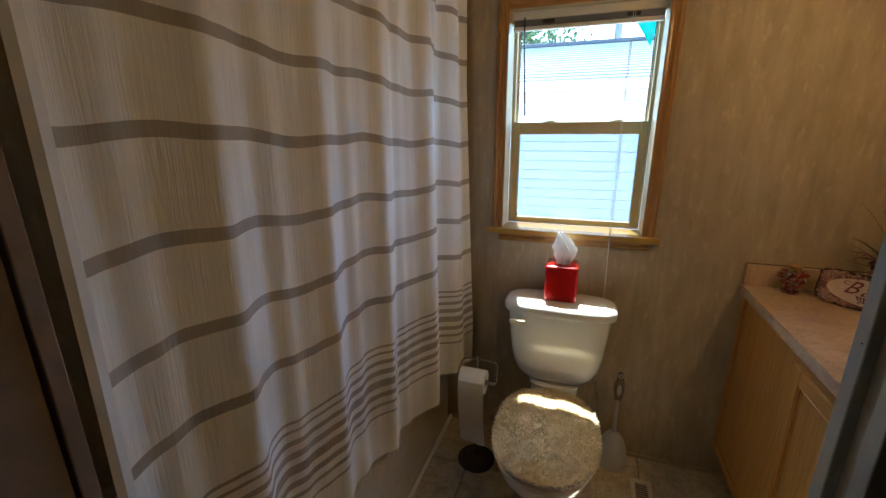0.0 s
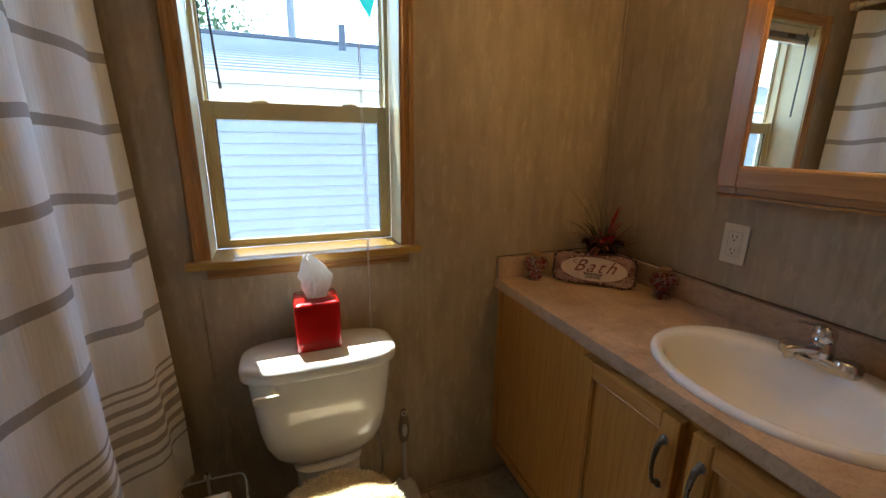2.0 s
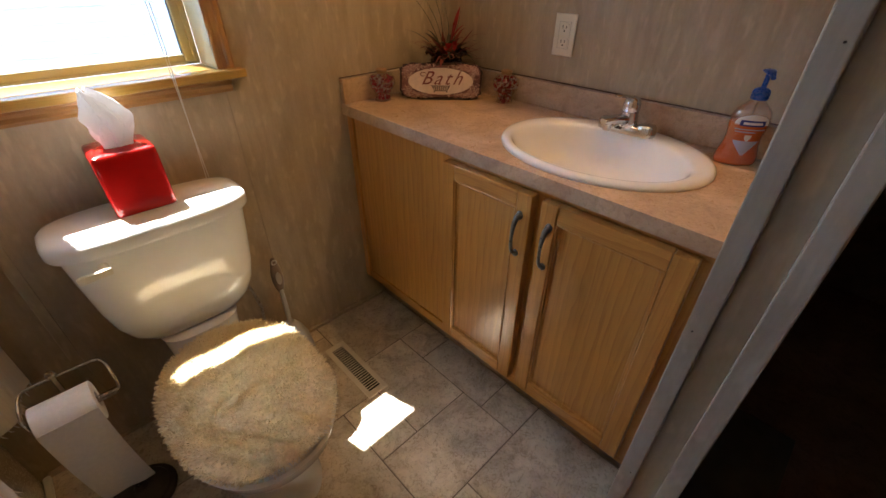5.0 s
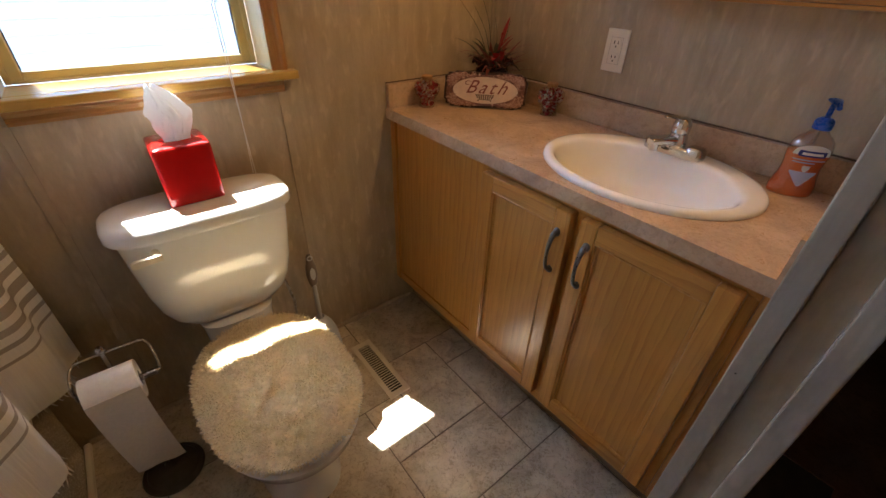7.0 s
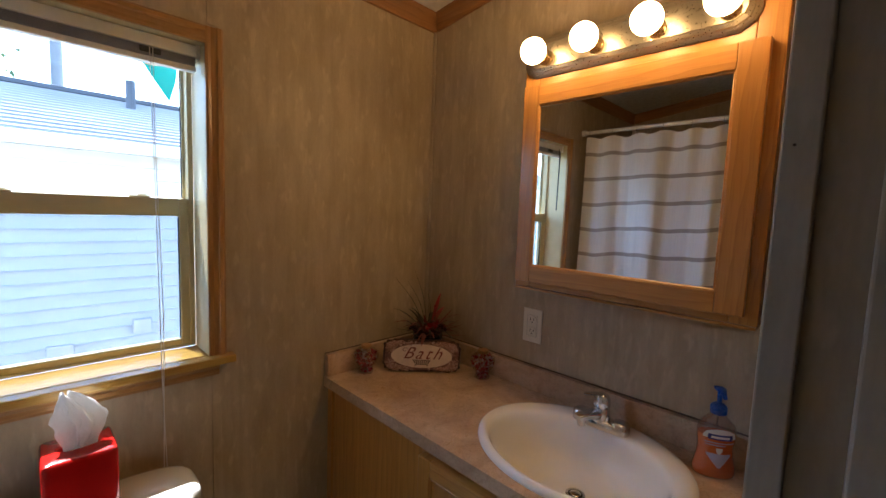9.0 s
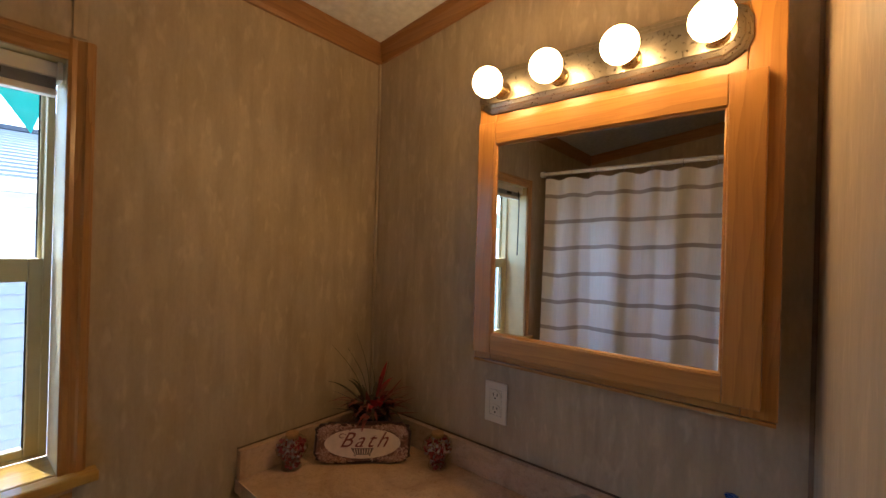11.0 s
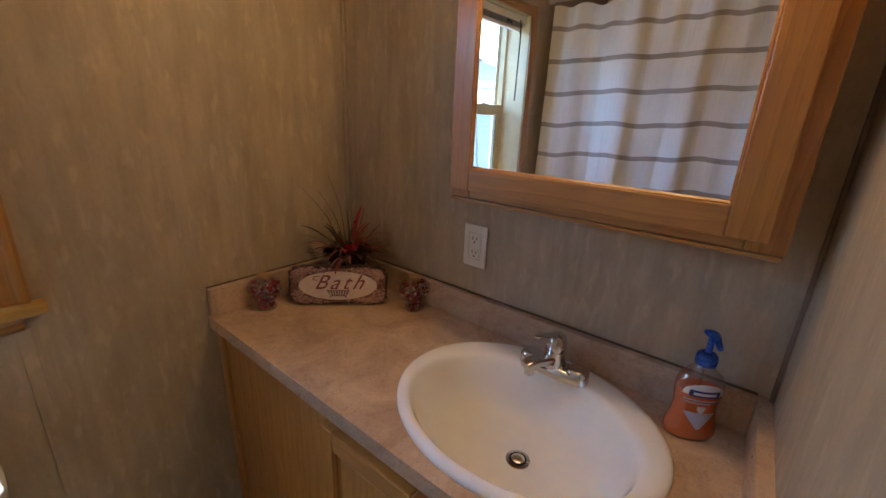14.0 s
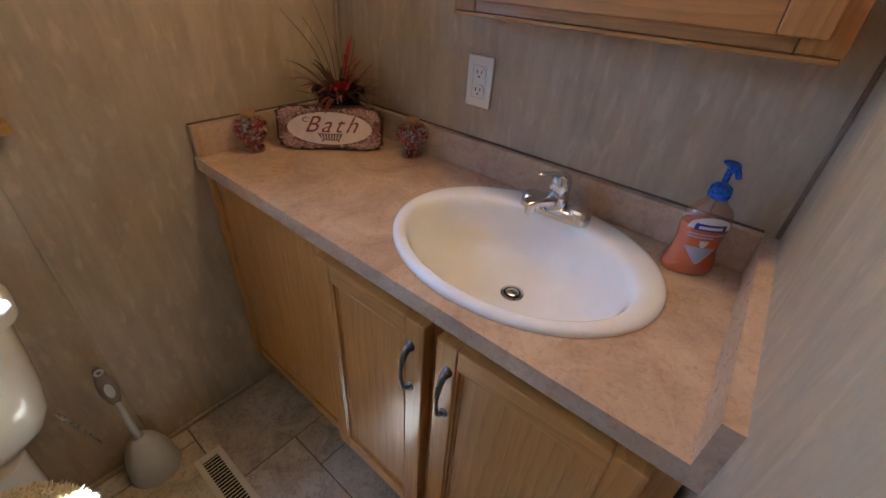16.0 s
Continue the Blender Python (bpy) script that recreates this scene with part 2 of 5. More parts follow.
CHROME = plain("chrome", (0.66, 0.66, 0.68), 0.06, 1.0, vary=0.02, relief=0.0)
PEWTER = plain("pewter", (0.22, 0.225, 0.24), 0.32, 1.0, vary=0.15)
BRONZE = plain("dark_bronze", (0.10, 0.085, 0.075), 0.42, 0.9, vary=0.2)
WIRE = plain("stand_wire", (0.42, 0.40, 0.38), 0.24, 1.0, vary=0.05, relief=0.0)
STEEL = plain("satin_steel", (0.55, 0.52, 0.48), 0.28, 1.0)
# dark brown for the splash joint lines and the painted corner shade
LINE_BROWN = plain("line_brown", (0.13, 0.085, 0.055), 0.7)
RED = plain("red_acrylic", (0.42, 0.008, 0.006), 0.16, vary=0.05, relief=0.0, coat=0.5)
TISSUE = thin_white("tissue", (0.86, 0.86, 0.86))
PAPER_ROLL = plain("toilet_paper_white", (0.84, 0.82, 0.79), 0.95, vary=0.04, scale=120, relief=0.35)
# near-black: the gasket, and painted shade inside duct, drain and outlet holes
DARK = plain("dark_void", (0.012, 0.011, 0.010), 0.9)
RIM_TAN = plain("outlet_rim", (0.46, 0.42, 0.35), 0.4)
PLATE = plain("outlet_ivory", (0.76, 0.71, 0.60), 0.35, vary=0.03)
SHAG = island_tones("shag_beige", [(0.0, (0.78, 0.66, 0.44)), (0.5, (0.86, 0.76, 0.54)), (1.0, (0.90, 0.82, 0.62))], 0.95, 0.40)
SHAG_BASE = plain("shag_backing", (0.84, 0.73, 0.51), 0.95, scale=60, relief=0.5)
TUB = plain("tub_beige", (0.55, 0.49, 0.40), 0.25, vary=0.05)
VENT = plain("register_enamel", (0.70, 0.65, 0.55), 0.38, vary=0.05)
CLOTH = curtain_cloth("curtain_cotton")
ROD = plain("rod_white", (0.74, 0.72, 0.69), 0.3)
BULB = glow("bulb_glow", (1.0, 0.58, 0.22), BULB_POWER)
SOCKET = plain("socket_brass", (0.42, 0.30, 0.14), 0.3, 1.0)
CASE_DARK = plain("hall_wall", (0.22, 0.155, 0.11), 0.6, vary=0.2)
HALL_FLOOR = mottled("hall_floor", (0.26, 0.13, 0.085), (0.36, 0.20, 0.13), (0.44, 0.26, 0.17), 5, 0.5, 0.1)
SIGN_RIM = island_tones("sign_rim", [(0.0, (0.22, 0.09, 0.075)), (0.5, (0.42, 0.24, 0.19)), (1.0, (0.62, 0.46, 0.38))], 0.45)
SIGN_DARK = plain("sign_dark", (0.045, 0.018, 0.016), 0.4, vary=0.3)
SIGN_BROWN = plain("sign_border", (0.20, 0.095, 0.08), 0.45, vary=0.35, scale=120)
SIGN_CREAM = plain("sign_cream", (0.74, 0.60, 0.50), 0.5, vary=0.08, scale=60)
SIGN_RED = plain("sign_lettering", (0.22, 0.05, 0.042), 0.5)
SIGN_TUB = plain("sign_tub", (0.16, 0.11, 0.09), 0.5)
CORK = plain("cork", (0.42, 0.24, 0.11), 0.85, vary=0.25, scale=160, relief=0.4)
JAR = clear("jar_glass", (0.93, 0.90, 0.90), 0.05, 0.08)
PETALS = island_tones("petals", [(0.0, (0.20, 0.014, 0.028)), (0.35, (0.44, 0.035, 0.07)), (0.60, (0.30, 0.05, 0.08)), (0.68, (0.50, 0.42, 0.47)), (0.9, (0.68, 0.60, 0.64)), (1.0, (0.14, 0.04, 0.06))], 0.15)
LEAF = island_tones("leaf_dark", [(0.0, (0.018, 0.030, 0.012)), (0.6, (0.035, 0.045, 0.02)), (1.0, (0.07, 0.05, 0.03))], 0.5)
LEAF_RED = island_tones("leaf_burgundy", [(0.0, (0.14, 0.012, 0.018)), (0.6, (0.24, 0.026, 0.034)), (1.0, (0.24, 0.07, 0.045))], 0.55)
FLOWER = plain("flower_red", (0.36, 0.016, 0.024), 0.55, vary=0.25)
PETAL_DARK = plain("petal_dark", (0.045, 0.018, 0.018), 0.6, vary=0.3)
PETAL_RIM = plain("petal_rim", (0.34, 0.17, 0.10), 0.6)
POT = plain("pot_black", (0.016, 0.015, 0.017), 0.3)
SOAP_CLEAR = clear("soap_bottle_clear", (0.84, 0.82, 0.82), 0.15, 0.20)
SOAP_ORANGE = plain("soap_orange", (0.85, 0.16, 0.03), 0.12, vary=0.05, relief=0.0, coat=0.4)
LABEL_WHITE = plain("label_white", (0.78, 0.77, 0.78), 0.35, vary=0.03)
LABEL_LILAC = plain("label_lilac", (0.46, 0.47, 0.66), 0.35, vary=0.08)
LABEL_BLUE = plain("label_blue", (0.02, 0.035, 0.24), 0.35)
PUMP_BLUE = plain("pump_blue", (0.012, 0.075, 0.36), 0.28, vary=0.03, relief=0.0)
GRIP_BROWN = plain("grip_brown", (0.20, 0.15, 0.11), 0.4, vary=0.2)
BRUSH_GREY = plain("brush_holder_grey", (0.52, 0.50, 0.47), 0.4, vary=0.05)
SIDING = plain("siding_vinyl", (0.76, 0.77, 0.78), 0.55, vary=0.03, scale=3)
ROOFING = plain("roof_metal", (0.20, 0.205, 0.22), 0.5, vary=0.1, scale=2)
RIDGE = plain("ridge_cap", (0.045, 0.05, 0.065), 0.6)
GROUND = mottled("ground_gravel", (0.36, 0.34, 0.30), (0.46, 0.44, 0.39), (0.55, 0.52, 0.47), 3, 0.9, 0.4)
FOLIAGE = island_tones("foliage", [(0.0, (0.018, 0.040, 0.008)), (0.5, (0.032, 0.065, 0.014)), (1.0, (0.05, 0.09, 0.022))], 0.7)
BARK = plain("bark", (0.14, 0.10, 0.07), 0.9, vary=0.3)
TEAL = plain("pennant_teal", (0.012, 0.42, 0.50), 0.6)
POLE = plain("pole_grey", (0.12, 0.125, 0.14), 0.6)


# ---- mesh helpers ----
def box(bm, x0, x1, y0, y1, z0, z1, bevel=0.0, segments=2):
    vs = [bm.verts.new((x, y, z)) for x in (x0, x1) for y in (y0, y1) for z in (z0, z1)]
    fs = [bm.faces.new([vs[i] for i in q]) for q in ((0, 1, 3, 2), (4, 6, 7, 5), (0, 4, 5, 1), (2, 3, 7, 6), (0, 2, 6, 4), (1, 5, 7, 3))]
    if bevel:
        es = list({e for f in fs for e in f.edges})
        bmesh.ops.bevel(bm, geom=es, offset=bevel, segments=segments, affect="EDGES", profile=0.5)
    return vs


def rings(bm, loops, cap_start=True, cap_end=True):
    """Joins closed loops of points, all of one length, into a skin."""
    rows = [[bm.verts.new(p) for p in loop] for loop in loops]
    k = len(rows[0])
    for a, b in zip(rows, rows[1:]):
        for i in range(k):
            bm.faces.new((a[i], a[(i + 1) % k], b[(i + 1) % k], b[i]))
    if cap_start:
        bm.faces.new(rows[0][::-1])
    if cap_end:
        bm.faces.new(rows[-1])
    return rows


def oval(cx, cy, z, rx, ry, power=2.0, k=40):
    out = []
    for i in range(k):
        a = 2 * math.pi * i / k
        c, s = math.cos(a), math.sin(a)
        out.append(Vector((cx + rx * math.copysign(abs(c) ** (2 / power), c), cy + ry * math.copysign(abs(s) ** (2 / power), s), z)))
    return out


def lathe(bm, x, y, profile, k=28, squash=1.0, m=None, cap_start=True, cap_end=True):
    """Turns (radius, height) pairs round an upright axis; m lays the result elsewhere."""
    loops = []
    for r, z in profile:
        loop = [Vector((x + r * math.cos(2 * math.pi * i / k), y + squash * r * math.sin(2 * math.pi * i / k), z)) for i in range(k)]
        loops.append([m @ p for p in loop] if m else loop)
    return rings(bm, loops, cap_start, cap_end)


def tube(bm, path, radius, k=10, cap=True):
    """A round bar along points; radius is a number or one a point."""
    path = [Vector(p) for p in path]
    rs = radius if isinstance(radius, (list, tuple)) else [radius] * len(path)
    loops, side = [], None
    for i, p in enumerate(path):
        d = (path[min(i + 1, len(path) - 1)] - path[max(i - 1, 0)]).normalized()
        if side is None:
            side = d.orthogonal().normalized()
        side = (side - d * side.dot(d)).normalized()
        up = d.cross(side)
        loops.append([p + rs[i] * (math.cos(2 * math.pi * j / k) * side + math.sin(2 * math.pi * j / k) * up) for j in range(k)])
    rings(bm, loops, cap, cap)


def curve_points(pts, steps=6):
    """A smooth line through points."""
    pts = [Vector(p) for p in pts]
    out = []
    for i in range(len(pts) - 1):
        p0, p1, p2, p3 = pts[max(i - 1, 0)], pts[i], pts[i + 1], pts[min(i + 2, len(pts) - 1)]
        for s in range(steps):
            t = s / steps
            out.append(0.5 * (2 * p1 + (p2 - p0) * t + (2 * p0 - 5 * p1 + 4 * p2 - p3) * t * t + (3 * p1 - p0 - 3 * p2 + p3) * t ** 3))
    return out + [pts[-1]]


def prism(bm, outline, axis, lo, hi):
    """Extrudes an outline of pairs along an axis from lo to hi."""
    def at(a, b, c):
        return ((c, a, b), (a, c, b), (a, b, c))[axis]
    rings(bm, [[Vector(at(a, b, c)) for a, b in outline] for c in (lo, hi)])


def finish(name, bm, mat, smooth=False):
    bmesh.ops.recalc_face_normals(bm, faces=bm.faces)
    me = bpy.data.meshes.new(name)
    bm.to_mesh(me)
    bm.free()
    me.materials.append(mat)
    if smooth:
        me.polygons.foreach_set("use_smooth", [True] * len(me.polygons))
        me.set_sharp_from_angle(angle=radians(38))
    return me


def part(name, bm, mat, parent, label="", smooth=False):
    ob = new(name, finish(name, bm, mat, smooth))
    ob.parent = parent
    base = parent.matrix_world if parent.parent is None else parent.parent.matrix_world
    ob.matrix_parent_inverse = Matrix.Translation(ORIGIN[parent.name]).inverted()
    ORIGIN[ob.name] = Vector((0, 0, 0))
    return tagged(ob, label)


ORIGIN = {}


def thing(name, label, category, at, group="", kind=""):
    ob = new(name)
    ob.empty_display_size = 0.05
    ob.location = at
    ORIGIN[ob.name] = Vector(at)
    return tagged(ob, label, category, group, kind)


def solid(name, bm, mat, label, category, group="", kind="", smooth=False):
    ob = new(name, finish(name, bm, mat, smooth))
    ORIGIN[ob.name] = Vector((0, 0, 0))
    return tagged(ob, label, category, group, kind)


def structure(name, bm, mat, label, category="", smooth=False):
    return solid(name, bm, mat, label, category or name.split("_")[0], kind="structure", smooth=smooth)


def B(*boxes, bevel=0.0):
    bm = bmesh.new()
    for b in boxes:
        box(bm, *b, bevel=bevel)
    return bm


# ---- the room ----
NORTH, EAST, WEST = 1.80, 1.10, -1.30
WIN_X0, WIN_X1, WIN_Z0, WIN_Z1 = -0.313, 0.249, 1.043, 1.902
OUTER = 1.984
SLOPE, EAVE_Z = 0.137, 2.267


def roof_z(y):
    return EAVE_Z + SLOPE * (NORTH - y)


structure("wall_north", B((-1.42, WIN_X0 - 0.012, NORTH, OUTER, -0.75, 2.22), (WIN_X1 + 0.012, 1.22, NORTH, OUTER, -0.75, 2.22),
                          (WIN_X0 - 0.012, WIN_X1 + 0.012, NORTH, OUTER, -0.75, WIN_Z0 - 0.022), (WIN_X0 - 0.012, WIN_X1 + 0.012, NORTH, 1.958, WIN_Z1 + 0.012, 2.34)),
          PAPER, "beige vertical-streaked vinyl panel wall with a window opening", "wall")
def side_wall(x0, x1, y0):
    bm = bmesh.new()
    prism(bm, [(y0, -0.1), (NORTH, -0.1), (NORTH, roof_z(NORTH) + 0.02), (y0, roof_z(y0) + 0.02)], 0, x0, x1)
    return bm


structure("wall_east", side_wall(EAST, 1.22, 0.487), PAPER, "beige vertical-streaked vinyl panel wall behind the vanity", "wall")
structure("wall_west", side_wall(-1.42, WEST, 0.16), PAPER, "beige streaked panel wall at the back of the bathtub", "wall")
bm = bmesh.new()
prism(bm, [(0.345, 0.487), (EAST, 0.487), (EAST, 0.597), (0.345, 0.5695)], 2, -0.1, 2.43)
structure("wall_south_east", bm, PAPER, "beige streaked panel stub wall beside the vanity", "wall")
structure("wall_south_west", B((WEST, -0.512, 0.160, 0.262, -0.1, 2.47)), PAPER, "beige streaked panel wall at the foot of the bathtub", "wall")
bm = bmesh.new()
prism(bm, [(2.0, roof_z(2.0)), (-2.0, roof_z(-2.0)), (-2.0, roof_z(-2.0) + 0.16), (2.0, roof_z(2.0) + 0.16)], 0, -1.42, 2.30)
structure("ceiling", bm, CEILING, "off-white textured vaulted ceiling sloping up from the window wall", "ceiling")
structure("floor", B((-1.42, 1.22, 0.26, NORTH, -0.1, -0.004)), GROUT, "grout-coloured base of the tile-pattern bathroom floor", "floor")
# added hall: closing walls, mostly out of view, toned dark for an unlit space
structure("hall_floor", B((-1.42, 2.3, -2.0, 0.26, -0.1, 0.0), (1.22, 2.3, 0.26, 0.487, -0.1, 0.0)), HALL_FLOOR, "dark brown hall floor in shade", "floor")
structure("wall_hall_south", B((-1.42, 2.3, -2.1, -2.0, -0.1, 2.9)), CASE_DARK, "plain dark wall added to close the unlit hall", "wall")
structure("wall_hall_west", B((-1.52, -1.42, -2.1, 0.16, -0.1, 2.9)), CASE_DARK, "plain dark side wall added to close the unlit hall", "wall")
structure("wall_hall_east", B((2.3, 2.4, -2.1, 0.60, -0.1, 2.9)), CASE_DARK, "plain dark end wall added to close the unlit hall", "wall")
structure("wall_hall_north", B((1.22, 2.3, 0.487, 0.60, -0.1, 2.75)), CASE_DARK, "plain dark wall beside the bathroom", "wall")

# door jambs of the wide opening, in layered flat strips
jamb = thing("door_jamb", "grey-beige flat trim strips round the end of the stub wall", "door frame", (0.33, 0.54, 0), kind="structure")
part("inner_strip", B((0.322, 0.358, 0.546, 0.571, 0, 2.42), bevel=0.002), TRIM_PAPER, jamb)
part("centre_board", B((0.334, 0.3449, 0.5112, 0.5458, 0, 2.42)), TRIM_PAPER, jamb)
part("outer_strip", B((0.322, 0.358, 0.486, 0.511, 0, 2.40), bevel=0.002), TRIM_PAPER, jamb)
for i in range(7):
    bm = bmesh.new()
    z = 0.28 + 0.315 * i
    lathe(bm, 0, 0, [(0.0012, 0), (0.0009, 0.0007)], 10, m=pose(0.322, 0.562 - 0.008 * (i % 2), z, 0, -90, 0))
    part("nail_head", bm, BRONZE, jamb)
jamb_w = thing("door_jamb", "dark brown trim on the wall end beside the curtain", "door frame", (-0.47, 0.21, 0), kind="structure")
part("face_board", B((-0.512, -0.500, 0.164, 0.240, 0, 2.40)), CASE_DARK, jamb_w)
part("edge_strip", B((-0.512, -0.494, 0.243, 0.262, 0, 2.40), bevel=0.002), CASE_DARK, jamb_w)

# seam battens, corner bead, base strips
for x in (-0.338, 0.268):
    bm = B((x - 0.012, x + 0.012, NORTH - 0.0035, NORTH, 0.0, 0.985), bevel=0.001)
    structure("trim", bm, PAPER, "thin paper-covered batten over a wall panel seam", "trim")
    structure("trim", B((x - 0.012, x + 0.012, NORTH - 0.0035, NORTH, 1.955, 2.200), bevel=0.001), PAPER, "thin paper-covered batten over a wall panel seam", "trim")
structure("trim", B((EAST - 0.011, EAST - 0.001, NORTH - 0.011, NORTH - 0.001, 0.966, 2.200), bevel=0.003), PAPER, "slim paper-covered bead in the wall corner", "trim")
# this bead's dark tone holds the shade of the corner gap
structure("trim", B((EAST - 0.010, EAST - 0.001, 0.5955, 0.604, 0.962, 2.30), bevel=0.003), CASE_DARK, "slim bead in the corner by the vanity, toned dark for the shade there", "trim")
structure("baseboard", B((-0.545, 0.70, NORTH - 0.012, NORTH, 0.0, 0.018), bevel=0.004), PAPER, "low beige base strip along the window wall", "baseboard")


def crown(name, outline, axis, lo, hi, mat, lift=0.0):
    bm = bmesh.new()
    prism(bm, outline, axis, lo, hi)
    if lift:
        for v in bm.verts:
            v.co.z += lift * (NORTH - v.co.y)
    structure(name, bm, mat, "reddish-brown oak crown strip under the ceiling", "trim")


PROFILE = [(0, 0.0), (0.010, 0.0), (0.014, 0.012), (0.014, 0.045), (0.020, 0.060), (0.020, 0.074), (0, 0.074)]
crown("trim_crown_north", [(NORTH - d, 2.197 + z) for d, z in PROFILE], 0, WEST, EAST, CROWN_X)
crown("trim_crown_east", [(EAST - d, 2.197 + z) for d, z in PROFILE], 1, 0.590, NORTH - 0.021, CROWN_Y, SLOPE)
crown("trim_crown_west", [(WEST + d, 2.197 + z) for d, z in PROFILE], 1, 0.262, NORTH - 0.021, CROWN_Y, SLOPE)

# ---- window ----
win = thing("window_1", "oak-cased double-hung window with tan vinyl sashes, shut", "window", (0, NORTH, WIN_Z0), kind="structure")
CO = 0.045


def casing_outline(width):
    return [(0, 0), (width, 0), (width, 0.010), (width - 0.006, 0.017), (width - 0.016, 0.017), (width - 0.020, 0.013), (0.014, 0.010), (0.006, 0.012), (0, 0.010)]


cw = casing_outline(CO)
for sx, edge in ((-1, WIN_X0), (1, WIN_X1)):
    bm = bmesh.new()
    prism(bm, [(edge + sx * a, NORTH - b) for a, b in cw], 2, WIN_Z0, WIN_Z1 + CO)
    part("casing", bm, CASE_Z, win, "grooved oak casing")
bm = bmesh.new()
prism(bm, [(NORTH - b, WIN_Z1 + a) for a, b in cw], 0, WIN_X0, WIN_X1)
part("casing", bm, CASE_X, win, "grooved oak casing")
part("jamb_liner", B((WIN_X0 - 0.012, WIN_X0, NORTH - 0.004, 1.918, WIN_Z0, WIN_Z1)), VINYL, win)
part("jamb_liner", B((WIN_X1, WIN_X1 + 0.012, NORTH - 0.004, 1.918, WIN_Z0, WIN_Z1)), VINYL, win)
part("jamb_liner", B((WIN_X0, WIN_X1, NORTH - 0.004, 1.918, WIN_Z1, WIN_Z1 + 0.012)), VINYL, win)
part("window_sill", B((WIN_X0 - 0.064, WIN_X1 + 0.064, 1.762, NORTH - 0.0005, 1.020, WIN_Z0), (WIN_X0 - 0.012, WIN_X1 + 0.012, NORTH - 0.0005, 1.923, 1.020, WIN_Z0), bevel=0.004), SILL_OAK, win, "honey oak window stool")
bm = bmesh.new()
prism(bm, [(NORTH, 0.985), (NORTH - 0.010, 0.985), (NORTH - 0.016, 0.994), (NORTH - 0.013, 1.003), (NORTH - 0.020, 1.012), (NORTH - 0.020, 1.0195), (NORTH, 1.0195)], 0, WIN_X0 - 0.014, WIN_X1 + 0.024)
part("apron", bm, CASE_X, win, "moulded oak apron under the stool")
frame_bm = B((WIN_X0, WIN_X0 + 0.014, 1.921, 1.969, WIN_Z0, WIN_Z1), (WIN_X1 - 0.014, WIN_X1, 1.921, 1.969, WIN_Z0, WIN_Z1),
             (WIN_X0 + 0.014, WIN_X1 - 0.014, 1.921, 1.969, WIN_Z0, WIN_Z0 + 0.008), (WIN_X0 + 0.014, WIN_X1 - 0.014, 1.921, 1.969, WIN_Z1 - 0.012, WIN_Z1), bevel=0.002)
part("window_frame", frame_bm, VINYL, win)


def sash(x0, x1, z0, z1, y0, y1, side, bottom, top):
    bm = B((x0, x0 + side, y0, y1, z0, z1), (x1 - side, x1, y0, y1, z0, z1), (x0 + side, x1 - side, y0, y1, z0, z0 + bottom), (x0 + side, x1 - side, y0, y1, z1 - top, z1), bevel=0.003)
    s = part("sash", bm, VINYL, win, "tan vinyl sash")
    ym = (y0 + y1) / 2
    pane = part("pane", B((x0 + side - 0.004, x1 - side + 0.004, ym - 0.002, ym + 0.002, z0 + bottom - 0.004, z1 - top + 0.004)), GLASS, s, "clear glass pane")
    pane.visible_shadow = False
    gasket = B((x0 + side, x0 + side + 0.003, y0 + 0.006, ym - 0.003, z0 + bottom, z1 - top), (x1 - side - 0.003, x1 - side, y0 + 0.006, ym - 0.003, z0 + bottom, z1 - top))
    part("gasket", gasket, DARK, s)
    return s


low = sash(WIN_X0 + 0.007, WIN_X1 - 0.007, WIN_Z0 + 0.004, 1.488, 1.925, 1.949, 0.030, 0.022, 0.052)
sash(WIN_X0 + 0.009, WIN_X1 - 0.009, 1.440, WIN_Z1 - 0.010, 1.952, 1.968, 0.012, 0.040, 0.008)
for x in (-0.15, 0.12):
    bm = B((x - 0.024, x + 0.024, 1.927, 1.947, 1.488, 1.493), (x - 0.004, x + 0.016, 1.930, 1.944, 1.493, 1.497), bevel=0.0015)
    part("latch", bm, VINYL, low, "small sash latch")

screen = part("insect_screen", B((WIN_X0 + 0.016, WIN_X1 - 0.016, 1.9745, 1.9755, WIN_Z0 + 0.008, 1.470)), SCREEN, win, "grey insect screen outside the lower sash")

# raised mini blind in the window head
blind = thing("window_blind", "raised white mini blind stacked under its head rail", "blind", (0, 1.845, 1.902))
part("head_rail", B((WIN_X0 + 0.006, WIN_X1 - 0.006, 1.828, 1.862, 1.870, 1.900), bevel=0.002), BLIND, blind)
for i in range(9):
    part("slat", B((WIN_X0 + 0.012, WIN_X1 - 0.012, 1.833 + 0.0006 * (i % 2), 1.857 + 0.0006 * (i % 2), 1.8485 + 0.0024 * i, 1.8497 + 0.0024 * i)), BLIND_DARK, blind)
part("bottom_rail", B((WIN_X0 + 0.010, WIN_X1 - 0.010, 1.834, 1.857, 1.832, 1.847), bevel=0.003), BLIND, blind)
for x in (WIN_X0 + 0.003, WIN_X1 - 0.012):
    part("bracket", B((x, x + 0.009, 1.822, 1.866, 1.864, 1.9018), bevel=0.001), BLIND, blind)
for x in (-0.19, 0.112):
    part("cord_guide", B((x, x + 0.045, 1.826, 1.831, 1.852, 1.866), bevel=0.002), WAND, blind)
bm = bmesh.new()
tube(bm, [(-0.258, 1.822, 1.876), (-0.256, 1.815, 1.80), (-0.248, 1.812, 1.66), (-0.240, 1.810, 1.510)], [0.0028, 0.0034, 0.0034, 0.0038], 8)
part("wand", bm, WAND, blind, "dark plastic tilt wand")
